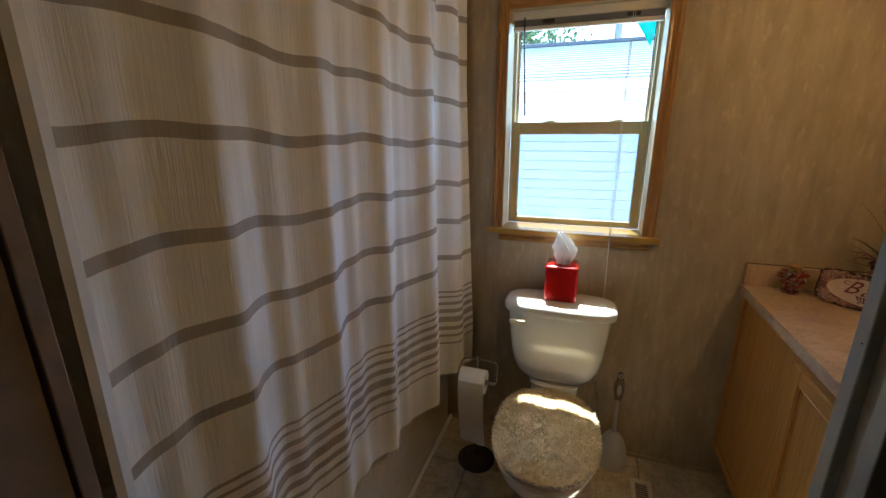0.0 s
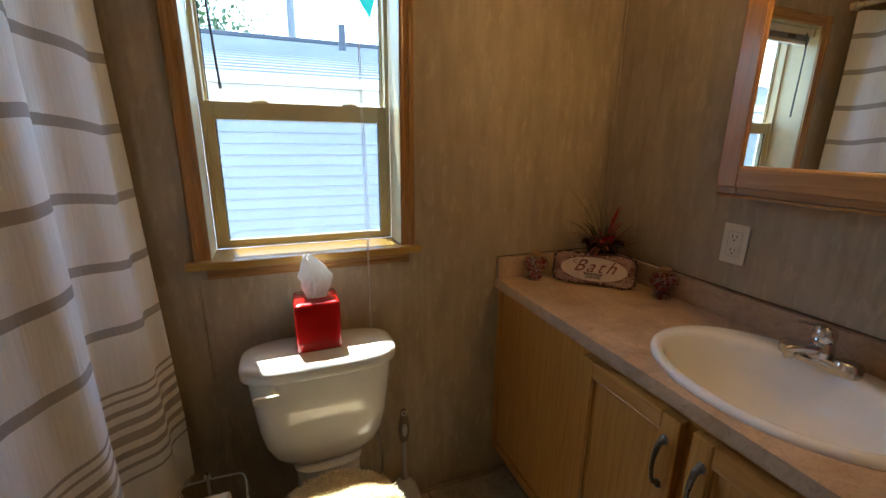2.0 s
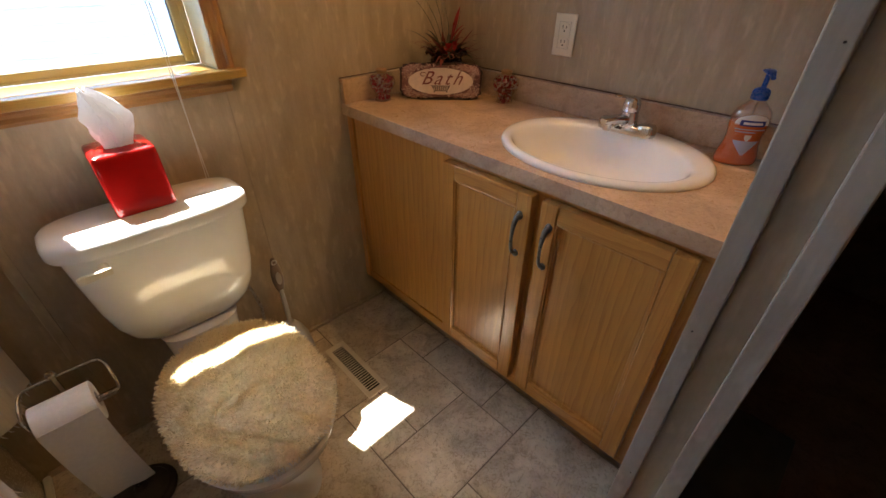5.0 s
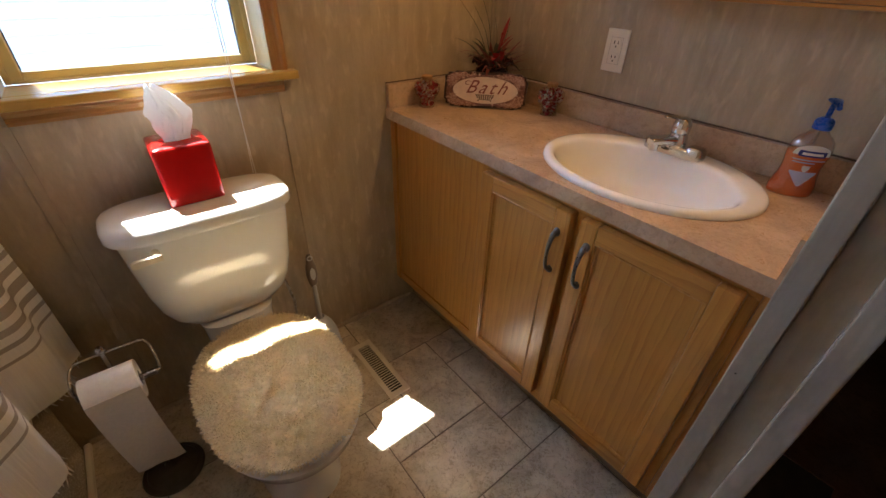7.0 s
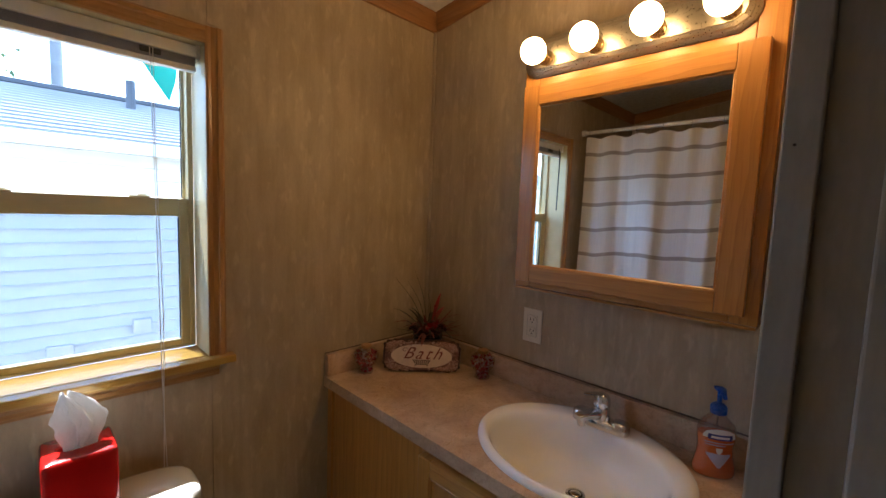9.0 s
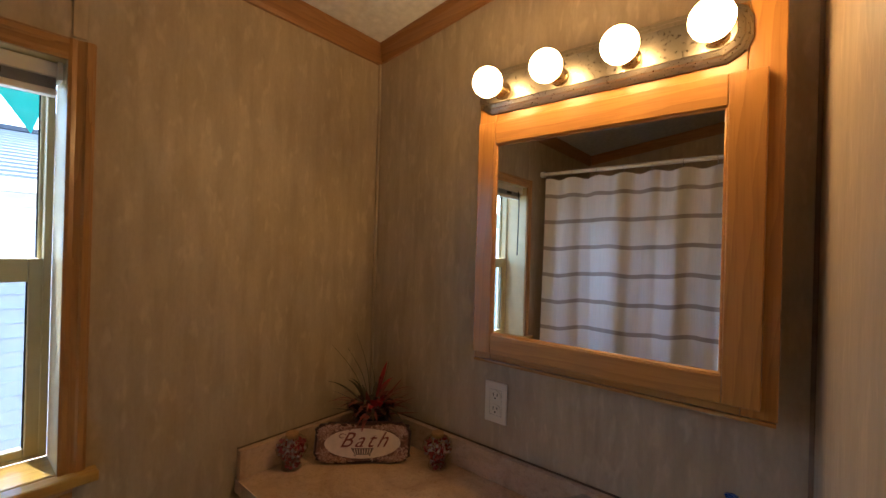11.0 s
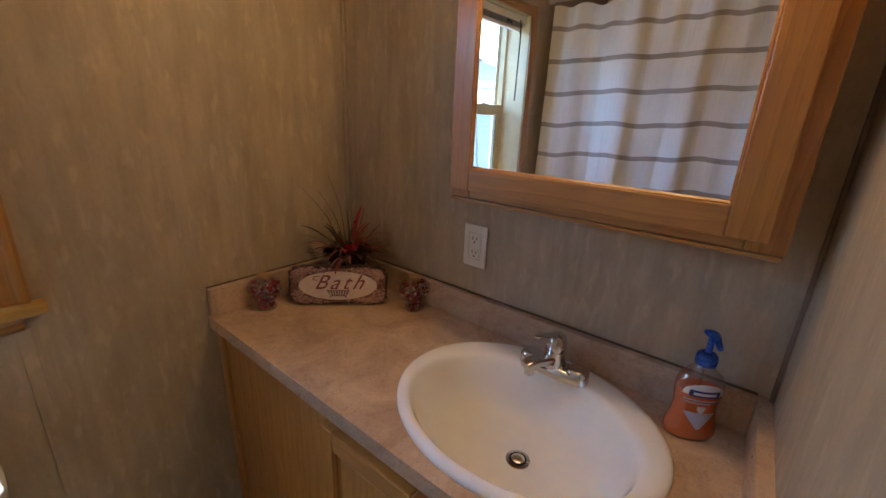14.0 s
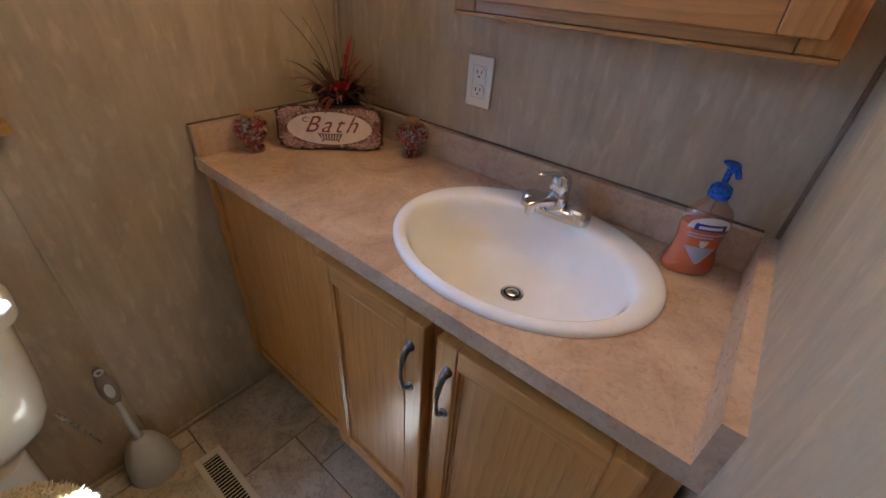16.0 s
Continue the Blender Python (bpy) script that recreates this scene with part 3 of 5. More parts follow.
for dx in (0.0, 0.007):
    bm = bmesh.new()
    tube(bm, curve_points([(0.132 + dx, 1.824, 1.868), (0.129 + dx * 0.6, 1.790, 1.6), (0.127 + dx, 1.757, 1.2), (0.128 + dx * 0.4, 1.753, 1.0), (0.138 - dx, 1.775, 0.760)], 5), 0.0011, 6)
    part("pull_cord", bm, CORD, blind, "thin white pull cord")
bm = bmesh.new()
tube(bm, [(0.136, 1.775, 0.760), (0.136, 1.776, 0.750), (0.136, 1.776, 0.732)], [0.0015, 0.004, 0.005], 8)
part("tassel", bm, CORD, blind)

# ---- bathtub and curtain ----
tub = thing("bathtub", "beige bathtub with a plain apron, mostly behind the curtain", "bathtub", (-0.93, 1.03, 0))
bm = bmesh.new()
K = 48
loops = []
for z, x0, x1, y0, y1, pw in ((0.0, WEST, -0.560, 0.264, NORTH - 0.001, 40), (0.375, WEST, -0.556, 0.264, NORTH - 0.001, 40), (0.395, WEST, -0.560, 0.264, NORTH - 0.001, 30),
                              (0.395, WEST + 0.06, -0.640, 0.34, 1.73, 6), (0.36, WEST + 0.075, -0.655, 0.36, 1.71, 5), (0.10, WEST + 0.12, -0.70, 0.45, 1.60, 5), (0.07, WEST + 0.18, -0.76, 0.52, 1.53, 4)):
    loops.append(oval((x0 + x1) / 2, (y0 + y1) / 2, z, (x1 - x0) / 2, (y1 - y0) / 2, pw, K))
rings(bm, loops, False, True)
part("shell", bm, TUB, tub, smooth=True)
part("base_strip", B((-0.558, -0.540, 0.29, NORTH - 0.013, 0.0, 0.020), bevel=0.005), BLIND, tub, "pale quarter-round strip at the floor")

rod = thing("curtain_rod", "white tension rod across the bathtub alcove", "curtain rod", (-0.50, 1.03, 2.005))
bm = bmesh.new()
tube(bm, [(-0.50, 0.266, 2.005), (-0.50, 1.798, 2.005)], 0.0115, 16)
part("bar", bm, ROD, rod, smooth=True)
for y0, y1 in ((0.263, 0.285), (1.777, 1.799)):
    bm = bmesh.new()
    tube(bm, [(-0.50, y0, 2.005), (-0.50, y1, 2.005)], 0.019, 16)
    part("end_cap", bm, ROD, rod)


def curtain_x(y, v):
    """How far the cloth swings out at length y and height v."""
    pts = [(0.305, -0.062), (0.45, -0.060), (0.62, -0.052), (0.80, -0.048), (1.0, -0.046), (1.20, -0.030), (1.36, 0.012), (1.42, 0.020), (1.46, -0.010), (1.50, -0.046), (1.56, -0.030), (1.66, 0.030), (1.76, 0.078)]
    g = np.interp(y, [p[0] for p in pts], [p[1] for p in pts])
    d = max(0.0, min(1.0, (1.98 - v) / 1.4))
    fold = 0.017 * math.sin(2 * math.pi * y / 0.262 + 0.9 + 0.8 * math.sin(3 * y)) + 0.007 * math.sin(2 * math.pi * y / 0.137 + 1.9 + 0.4 * v) + 0.002 * math.sin(2 * math.pi * y / 0.067 + v * 2)
    hook = 0.012 * math.sin(2 * math.pi * y / 0.145)
    return -0.500 + g * (0.25 + 0.75 * d) + fold * (0.45 + 0.55 * d) + hook * max(0.0, 1 - (1.98 - v) / 0.35)


curtain = thing("shower_curtain", "off-white cotton shower curtain with grey-taupe bands and fringed hem", "curtain", (-0.50, 1.0, 1.98))
NY, NZ = 230, 110
bm = bmesh.new()
layer = bm.loops.layers.uv.new("UVMap")
grid, length = [], []
for j in range(NZ + 1):
    v = 1.975 - (1.975 - 0.385) * j / NZ
    row = []
    for i in range(NY + 1):
        y = 0.305 + (1.760 - 0.305) * i / NY
        sag = 0.015 * (0.5 - 0.5 * math.cos(2 * math.pi * y / 0.145)) * max(0.0, 1 - (1.975 - v) / 0.25)
        dz = 0.045 * (1.6 - y) / 1.2 + 0.006 * math.sin(2 * math.pi * y / 0.47 + 1.0) + 0.003 * math.sin(2 * math.pi * y / 0.19)
        row.append(bm.verts.new((curtain_x(y, v), y, v - sag + dz * min(1.0, (1.975 - v) / 0.5))))
    grid.append(row)
for j in range(NZ):
    for i in range(NY):
        f = bm.faces.new((grid[j][i], grid[j][i + 1], grid[j + 1][i + 1], grid[j + 1][i]))
        for loop, (a, b) in zip(f.loops, ((i, j), (i + 1, j), (i + 1, j + 1), (i, j + 1))):
            loop[layer].uv = (1.9 * a / NY, 1.975 - (1.975 - 0.385) * b / NZ)
cloth = part("cloth", bm, CLOTH, curtain, smooth=True)
hem_pts = [Vector(grid_row) for grid_row in [(curtain_x(0.305, 1.975 - 1.59 * j / 60) + 0.001, 0.303, 1.975 - 1.55 * j / 60 + 0.004) for j in range(61)]]
bm = bmesh.new()
loops = []
for p in hem_pts:
    loops.append([p + Vector(d) for d in ((0.002, -0.004, 0), (0.006, 0.006, 0), (0.004, 0.018, 0), (-0.003, 0.010, 0))])
rings(bm, loops)
part("side_hem", bm, LABEL_WHITE, curtain, "rolled white side hem")
bm = bmesh.new()
rnd = random.Random(4)
for i in range(150):
    y = 0.310 + 1.445 * i / 149
    x = curtain_x(y, 0.385)
    z = 0.385 + 0.045 * (1.6 - y) / 1.2 + 0.006 * math.sin(2 * math.pi * y / 0.47 + 1.0) + 0.003 * math.sin(2 * math.pi * y / 0.19)
    a, b = rnd.uniform(-0.004, 0.004), rnd.uniform(-0.003, 0.003)
    tube(bm, [(x, y, z + 0.002), (x + b, y + a, z - 0.010), (x + 2 * b, y + 2 * a, z - rnd.uniform(0.012, 0.020))], [0.0014, 0.0012, 0.0006], 4)
part("fringe", bm, PAPER_ROLL, curtain, "short cotton fringe")
for i in range(11):
    y = 0.322 + 0.1425 * i
    bm = bmesh.new()
    ring_pts = [(-0.50 + 0.016 * math.sin(a), y, 1.992 + 0.022 * math.cos(a)) for a in [2 * math.pi * k / 14 for k in range(15)]]
    tube(bm, ring_pts, 0.0016, 6)
    part("ring", bm, STEEL, curtain, "wire curtain ring")

# ---- toilet ----
TX = -0.039
toilet = thing("toilet", "white ceramic two-piece toilet standing against the window wall", "toilet", (TX, 1.4, 0))
bm = bmesh.new()
loops = []
for z, rx, y0, y1, pw in ((0.412, 0.085, 1.620, 1.735, 2.6), (0.414, 0.110, 1.598, 1.742, 2.8), (0.425, 0.135, 1.583, 1.748, 3.2), (0.455, 0.160, 1.572, 1.752, 3.6), (0.500, 0.178, 1.565, 1.756, 4),
                          (0.560, 0.189, 1.560, 1.760, 4.4), (0.650, 0.198, 1.554, 1.763, 4.6), (0.731, 0.205, 1.550, 1.765, 4.8)):
    loops.append(oval(TX, (y0 + y1) / 2 + 0.027, z, rx, (y1 - y0) / 2 - 0.009, pw, 56))
rings(bm, loops)
tank = part("tank", bm, CERAMIC, toilet, smooth=True)
bm = bmesh.new()
loops = [oval(TX, 1.680, z, 0.225 - i, 0.109 - i * 0.9, 3.4, 64) for z, i in ((0.732, 0.010), (0.735, 0.003), (0.741, 0.0), (0.760, 0.001), (0.770, 0.005), (0.776, 0.013), (0.779, 0.026), (0.780, 0.07))]
rings(bm, loops)
part("tank_lid", bm, CERAMIC, toilet, smooth=True)
bm = bmesh.new()
tube(bm, [(TX - 0.134, 1.590, 0.708), (TX - 0.134, 1.562, 0.708)], 0.011, 14)
loops = [[Vector((x, 1.562 + dy + c * 0.0045, 0.708 + h * s)) for c, s in ((1, 1), (-1, 1), (-1, -1), (1, -1))] for x, h, dy in ((TX - 0.122, 0.008, 0.0), (TX - 0.150, 0.0075, -0.002), (TX - 0.178, 0.009, -0.004), (TX - 0.186, 0.006, -0.004))]
rings(bm, loops)
part("flush_lever", bm, PLATE, tank, "ivory flush lever")
bm = bmesh.new()
loops = []
for z, cy, rx, ry, pw in ((0.0, 1.40, 0.115, 0.215, 2.6), (0.03, 1.40, 0.112, 0.21, 2.5), (0.12, 1.395, 0.098, 0.195, 2.3), (0.22, 1.375, 0.105, 0.20, 2.2), (0.30, 1.335, 0.145, 0.232, 2.2), (0.36, 1.315, 0.172, 0.252, 2.2), (0.395, 1.312, 0.180, 0.258, 2.2), (0.405, 1.312, 0.175, 0.253, 2.2)):
    loops.append(oval(TX, cy, z, rx, ry, pw, 56))
rings(bm, loops)
part("bowl", bm, CERAMIC, toilet, smooth=True)
bm = bmesh.new()
rings(bm, [oval(TX, 1.672, z, rx, ry, 3, 40) for z, rx, ry in ((0.20, 0.09, 0.07), (0.38, 0.10, 0.075), (0.411, 0.105, 0.080))])
part("tank_shelf", bm, CERAMIC, toilet, smooth=True)
bm = bmesh.new()
rings(bm, [oval(TX, 1.310, z, 0.182 - i, 0.242 - i, 2.25, 56) for z, i in ((0.406, 0.006), (0.410, 0.0), (0.420, 0.0), (0.424, 0.005), (0.425, 0.02))])
part("seat", bm, CERAMIC, toilet, smooth=True)
bm = bmesh.new()
tube(bm, [(0.13, 1.70, 0.412), (0.15, 1.72, 0.30), (0.16, 1.78, 0.16), (0.16, 1.798, 0.14)], 0.005, 8)
part("supply_hose", bm, STEEL, toilet)

cover = thing("toilet_lid_cover", "fluffy beige shag cover over the shut toilet lid", "toilet cover", (TX, 1.30, 0.426))
SEAT_C, SEAT_RX, SEAT_RY = 1.305, 0.176, 0.243


def cover_z(u, w):
    d = min(1.0, u * u + w * w)
    return 0.432 + 0.026 * (1 - d ** 3) + 0.004 * math.sin(9 * u + 2) * math.cos(7 * w)


bm = bmesh.new()
loops = [oval(TX, SEAT_C, 0.418, SEAT_RX * 0.98, SEAT_RY * 0.98, 2.3, 56), oval(TX, SEAT_C, 0.428, SEAT_RX * 1.01, SEAT_RY * 1.01, 2.3, 56)]
for f in (0.98, 0.9, 0.75, 0.55, 0.3, 0.1):
    loops.append([Vector((p.x, p.y, cover_z((p.x - TX) / SEAT_RX, (p.y - SEAT_C) / SEAT_RY))) for p in oval(TX, SEAT_C, 0, SEAT_RX * f, SEAT_RY * f, 2.3, 56)])
rings(bm, loops)
part("backing", bm, SHAG_BASE, cover, smooth=True)
rnd = np.random.RandomState(7)
verts, faces = [], []
for i in range(34000):
    while True:
        u, w = rnd.uniform(-1.03, 1.03, 2)
        rr = abs(u) ** 2.3 + abs(w) ** 2.3
        if rr < 1.05:
            break
    x, y = TX + SEAT_RX * u, SEAT_C + SEAT_RY * w
    z = cover_z(u, w) - 0.004 if rr < 0.97 else rnd.uniform(0.418, 0.434)
    clump = noise.noise((x * 55, y * 55, 0.3)) * 0.7
    clump2 = noise.noise((x * 55, y * 55, 9.3)) * 0.7
    out = 0.75 if rr > 0.85 else 0.25
    lean = Vector((u * out + clump + rnd.normal(0, 0.2), w * out + clump2 + rnd.normal(0, 0.2) - 0.08, 0.75 if rr < 0.95 else 0.25)).normalized()
    h = rnd.uniform(0.006, 0.0115) * (1.15 if rr > 0.85 else 1.0)
    side = lean.cross(Vector((rnd.normal(), rnd.normal(), 0.2))).normalized() * 0.0012
    p = Vector((x, y, z))
    k = len(verts)
    mid = p + lean * h * 0.6 + Vector((0, 0, 0.001))
    verts += [p - side, p + side, mid + side * 0.9, mid - side * 0.9, p + lean * h]
    faces += [(k, k + 1, k + 2, k + 3), (k + 3, k + 2, k + 4)]
me = bpy.data.meshes.new("shag")
me.from_pydata(verts, [], faces)
me.materials.append(SHAG)
pile = new("shag", me)
pile.parent = cover
pile.matrix_parent_inverse = Matrix.Translation(ORIGIN[cover.name]).inverted()
tagged(pile, "long beige shag tufts", kind="stuff")

# tissue box cover on the tank lid
tissue_box = thing("tissue_box_cover", "glossy red square tissue box cover on the tank lid", "tissue box", (-0.041, 1.711, 0.781))
bm = bmesh.new()
A = 0.0645
CX, CY = -0.041, 1.711
loops = [oval(CX, CY, z, A - i, A - i, 14, 64) for z, i in ((0.781, 0.002), (0.783, 0.0), (0.918, 0.0), (0.925, 0.002), (0.928, 0.006))]
loops += [oval(CX, CY, 0.929, 0.040, 0.020, 2.4, 64), oval(CX, CY, 0.926, 0.036, 0.017, 2.4, 64), oval(CX, CY, 0.900, 0.036, 0.017, 2.4, 64)]
rings(bm, loops)
part("shell", bm, RED, tissue_box, smooth=True)
bm = bmesh.new()
loops = []
for j in range(31):
    f = j / 30
    z = 0.905 + 0.150 * f
    wide = float(np.interp(f, [0, 0.2, 0.45, 0.62, 0.8, 0.93, 1.0], [0.020, 0.025, 0.035, 0.037, 0.026, 0.015, 0.007]))
    deep = float(np.interp(f, [0, 0.2, 0.5, 0.8, 1.0], [0.006, 0.010, 0.019, 0.011, 0.0015]))
    lean = float(np.interp(f, [0, 0.3, 0.55, 0.8, 1.0], [0.0, 0.004, 0.009, -0.004, -0.020]))
    loop = []
    for k in range(84):
        a = 2 * math.pi * k / 84
        rr = 1 + 0.20 * math.sin(4 * a + 2.2 * f) + 0.14 * math.sin(7 * a - 5.1 * f + 1) + 0.09 * math.sin(12 * a + 9 * f) + 0.05 * math.sin(19 * a - 16 * f)
        loop.append(Vector((CX + lean + wide * rr * math.cos(a), CY - 0.010 + deep * rr * math.sin(a), z + 0.006 * math.sin(3 * a + 1.2) * f)))
    loops.append(loop)
rings(bm, loops)
part("tissue", bm, TISSUE, tissue_box, "white tissue pulled up through the slot", smooth=True)

# ---- toilet paper stand ----
SX, SY = -0.350, 1.545
stand = thing("toilet_paper_stand", "dark metal free-standing toilet paper holder beside the toilet", "paper holder", (SX, SY, 0))
bm = bmesh.new()
lathe(bm, SX, SY, [(0.082, 0.0), (0.084, 0.006), (0.080, 0.012), (0.070, 0.014), (0.066, 0.020), (0.050, 0.024), (0.044, 0.030), (0.018, 0.036), (0.010, 0.050)], 36)
part("base", bm, BRONZE, stand, smooth=True)
bm = bmesh.new()
tube(bm, [(SX, SY, 0.04), (SX, SY, 0.518)], 0.0055, 12)
lathe(bm, SX, SY, [(0.004, 0.516), (0.009, 0.522), (0.010, 0.529), (0.006, 0.536)], 14)
part("post", bm, WIRE, stand, smooth=True)
RY, RZ = 1.486, 0.452
bm = bmesh.new()
tube(bm, curve_points([(SX - 0.058, RY + 0.006, RZ), (SX - 0.068, RY, RZ + 0.004), (SX - 0.070, RY + 0.014, RZ + 0.040), (SX - 0.060, SY - 0.006, 0.512), (SX - 0.03, SY, 0.516), (SX + 0.05, SY, 0.516), (SX + 0.085, SY - 0.006, 0.512), (SX + 0.094, RY + 0.014, RZ + 0.040), (SX + 0.092, RY, RZ + 0.006), (SX + 0.080, RY, RZ)], 6), 0.0033, 10)
part("wire_loop", bm, WIRE, stand, smooth=True)
bm = bmesh.new()
tube(bm, [(SX - 0.062, RY, RZ), (SX + 0.086, RY, RZ)], 0.0085, 14)
part("spindle", bm, WIRE, stand, smooth=True)
roll = thing("toilet_paper_roll", "white toilet paper roll with its end hanging down on the stand", "toilet paper", (SX, RY, RZ))
bm = bmesh.new()
loops = []
for x, r in ((-0.054, 0.020), (-0.054, 0.047), (-0.0525, 0.0485), (0.0525, 0.0485), (0.054, 0.047), (0.054, 0.020)):
    loops.append([Vector((SX - 0.004 + x, RY + r * math.cos(2 * math.pi * k / 40), RZ + r * math.sin(2 * math.pi * k / 40))) for k in range(40)])
rings(bm, loops, False, False)
part("paper", bm, PAPER_ROLL, roll, smooth=True)
bm = bmesh.new()
loops = []
for i in range(15):
    f = i / 14
    z = RZ + 0.02 - 0.30 * f
    yy = RY - 0.0490 - 0.003 * math.sin(3.2 * f) + 0.010 * f
    tilt = 0.010 * f * f
    xa, xb = SX - 0.057, SX + 0.049
    cols = [(xa + (xb - xa) * c / 8, yy + 0.0022 * math.sin(c * 1.3 + 3 * f) * f, z - 0.016 * f * f * c / 8 + 0.010 * f) for c in range(9)]
    loops.append([Vector(c) + Vector((tilt, 0, 0)) for c in cols] + [Vector(c) + Vector((tilt, 0.0009, 0)) for c in cols[::-1]])
rings(bm, loops)
part("loose_end", bm, PAPER_ROLL, roll, smooth=True)

# toilet brush beside the tank
brush = thing("toilet_brush", "grey toilet brush in its bell-shaped holder by the wall", "toilet brush", (0.232, 1.730, 0))
bm = bmesh.new()
lathe(bm, 0.232, 1.728, [(0.066, 0.0), (0.068, 0.010), (0.064, 0.045), (0.056, 0.090), (0.042, 0.130), (0.026, 0.155), (0.018, 0.166), (0.016, 0.168), (0.010, 0.160)], 32)
part("holder", bm, BRUSH_GREY, brush, smooth=True)
bm = bmesh.new()
tube(bm, [(0.232, 1.728, 0.14), (0.232, 1.729, 0.24), (0.232, 1.730, 0.325)], [0.008, 0.009, 0.0075], 14)
part("stem", bm, BRUSH_GREY, brush, smooth=True)
bm = bmesh.new()
loops = []
for z, rx in ((0.318, 0.010), (0.335, 0.016), (0.370, 0.021), (0.405, 0.019), (0.430, 0.013), (0.448, 0.011), (0.458, 0.006)):
    loops.append(oval(0.232, 1.731, z, rx, rx * 0.55, 2.2, 20))
rings(bm, loops)
grip = part("grip", bm, GRIP_BROWN, brush, "brown grip", smooth=True)
bm = bmesh.new()
rings(bm, [[Vector((0.232 + 0.0095 * math.cos(a), y, 0.378 + 0.026 * math.sin(a))) for a in [2 * math.pi * k / 24 for k in range(24)]] for y in (1.722, 1.7185)])
part("grip_inlay", bm, BRUSH_GREY, grip, "pale oval inlay")
bm = bmesh.new()
tube(bm, [(0.232 + 0.008 * math.cos(a), 1.726, 0.443 + 0.008 * math.sin(a)) for a in [2 * math.pi * k / 14 for k in range(15)]], 0.003, 8)
part("hanging_eye", bm, BRUSH_GREY, grip)

# ---- floor register ----
register = thing("floor_register", "cream metal floor register with narrow louvres set in the floor", "vent", (0.349, 1.503, 0))
RX0, RX1, RY0, RY1 = 0.307, 0.391, 1.352, 1.655
bm = B((RX0, RX0 + 0.018, RY0, RY1, 0.0, 0.005), (RX1 - 0.018, RX1, RY0, RY1, 0.0, 0.005), (RX0 + 0.018, RX1 - 0.018, RY0, RY0 + 0.024, 0.0, 0.005), (RX0 + 0.018, RX1 - 0.018, RY1 - 0.024, RY1, 0.0, 0.005), bevel=0.0015)
part("frame", bm, VENT, register)
# flat sheet over the tile, its colour standing for the shade down the duct
part("duct", B((RX0 + 0.018, RX1 - 0.018, RY0 + 0.024, RY1 - 0.024, 0.0004, 0.0012)), DARK, register, "flat near-black sheet for the shade in the duct opening")
for i in range(22):
    y = RY0 + 0.032 + 0.0113 * i
    part("slat", B((RX0 + 0.017, RX1 - 0.017, y, y + 0.0036, 0.0036, 0.0046)), VENT, register)

# ---- vanity ----
TOP_Z, FRONT = 0.885, 0.614
counter = thing("vanity_counter", "tan stone-look laminate counter with low splashes and square edge", "countertop", (0.86, 1.2, 0.85))
SKX, SKY, SKRX, SKRY = 0.857, 0.971, 0.217, 0.269
bm = bmesh.new()
x0, x1, y0, y1 = FRONT, EAST - 0.001, 0.5750, NORTH - 0.001
hx, hy = SKRX - 0.015, SKRY - 0.015
angles = sorted([2 * math.pi * i / 72 for i in range(72)] + [math.atan2(b - SKY, a - SKX) % (2 * math.pi) for a in (x0, x1) for b in (y0, y1)])


def edge_point(a):
    c, s = math.cos(a), math.sin(a)
    reach = min([(x1 - SKX) / c if c > 1e-9 else 9e9, (x0 - SKX) / c if c < -1e-9 else 9e9, (y1 - SKY) / s if s > 1e-9 else 9e9, (y0 - SKY) / s if s < -1e-9 else 9e9])
    return SKX + reach * c, SKY + reach * s


inner = [(SKX + hx * math.cos(a), SKY + hy * math.sin(a)) for a in angles]
outer = [edge_point(a) for a in angles]
rings(bm, [[Vector((*p, TOP_Z)) for p in inner], [Vector((*p, TOP_Z)) for p in outer], [Vector((*p, 0.8495)) for p in outer], [Vector((*p, 0.8495)) for p in inner], [Vector((*p, TOP_Z)) for p in inner]], False, False)
bmesh.ops.remove_doubles(bm, verts=bm.verts, dist=1e-6)
part("top", bm, LAMINATE, counter)
part("back_splash", B((EAST - 0.020, EAST - 0.0005, 0.6210, NORTH - 0.0205, TOP_Z + 0.0005, 0.965), bevel=0.0015), LAMINATE, counter)
part("side_splash", B((0.618, EAST - 0.0005, NORTH - 0.020, NORTH - 0.0005, TOP_Z + 0.0005, 0.965), bevel=0.0015), LAMINATE, counter)
bm = bmesh.new()
prism(bm, [(0.6125, 0.5745), (EAST - 0.0005, 0.5965), (EAST - 0.0005, 0.6205), (0.6125, 0.6015)], 2, TOP_Z + 0.0005, 0.965)
part("side_splash", bm, LAMINATE, counter)

part("joint_line", B((EAST - 0.0042, EAST - 0.0004, 0.6215, NORTH - 0.0210, 0.9655, 0.9690)), LINE_BROWN, counter, "thin dark brown line along the splash top")
part("joint_line", B((0.6180, EAST - 0.0045, NORTH - 0.0042, NORTH - 0.0004, 0.9655, 0.9690)), LINE_BROWN, counter, "thin dark brown line along the splash top")
# dark strip painting the shadow gap between the two walls
structure("trim_corner", B((EAST - 0.0045, EAST - 0.0004, 0.5975, 0.6015, 0.9700, 2.200)), LINE_BROWN, "thin dark strip painting the shade in the wall corner", "trim")
vanity = thing("vanity_cabinet", "honey oak bathroom vanity cabinet with two doors, shut", "cabinet", (0.86, 1.2, 0))
part("side_panel", B((0.637, EAST - 0.002, NORTH - 0.016, NORTH - 0.001, 0.140, 0.849)), OAK_Z, vanity)
part("side_panel", B((0.637, EAST - 0.002, 0.592, 0.606, 0.140, 0.849)), OAK_Z, vanity)
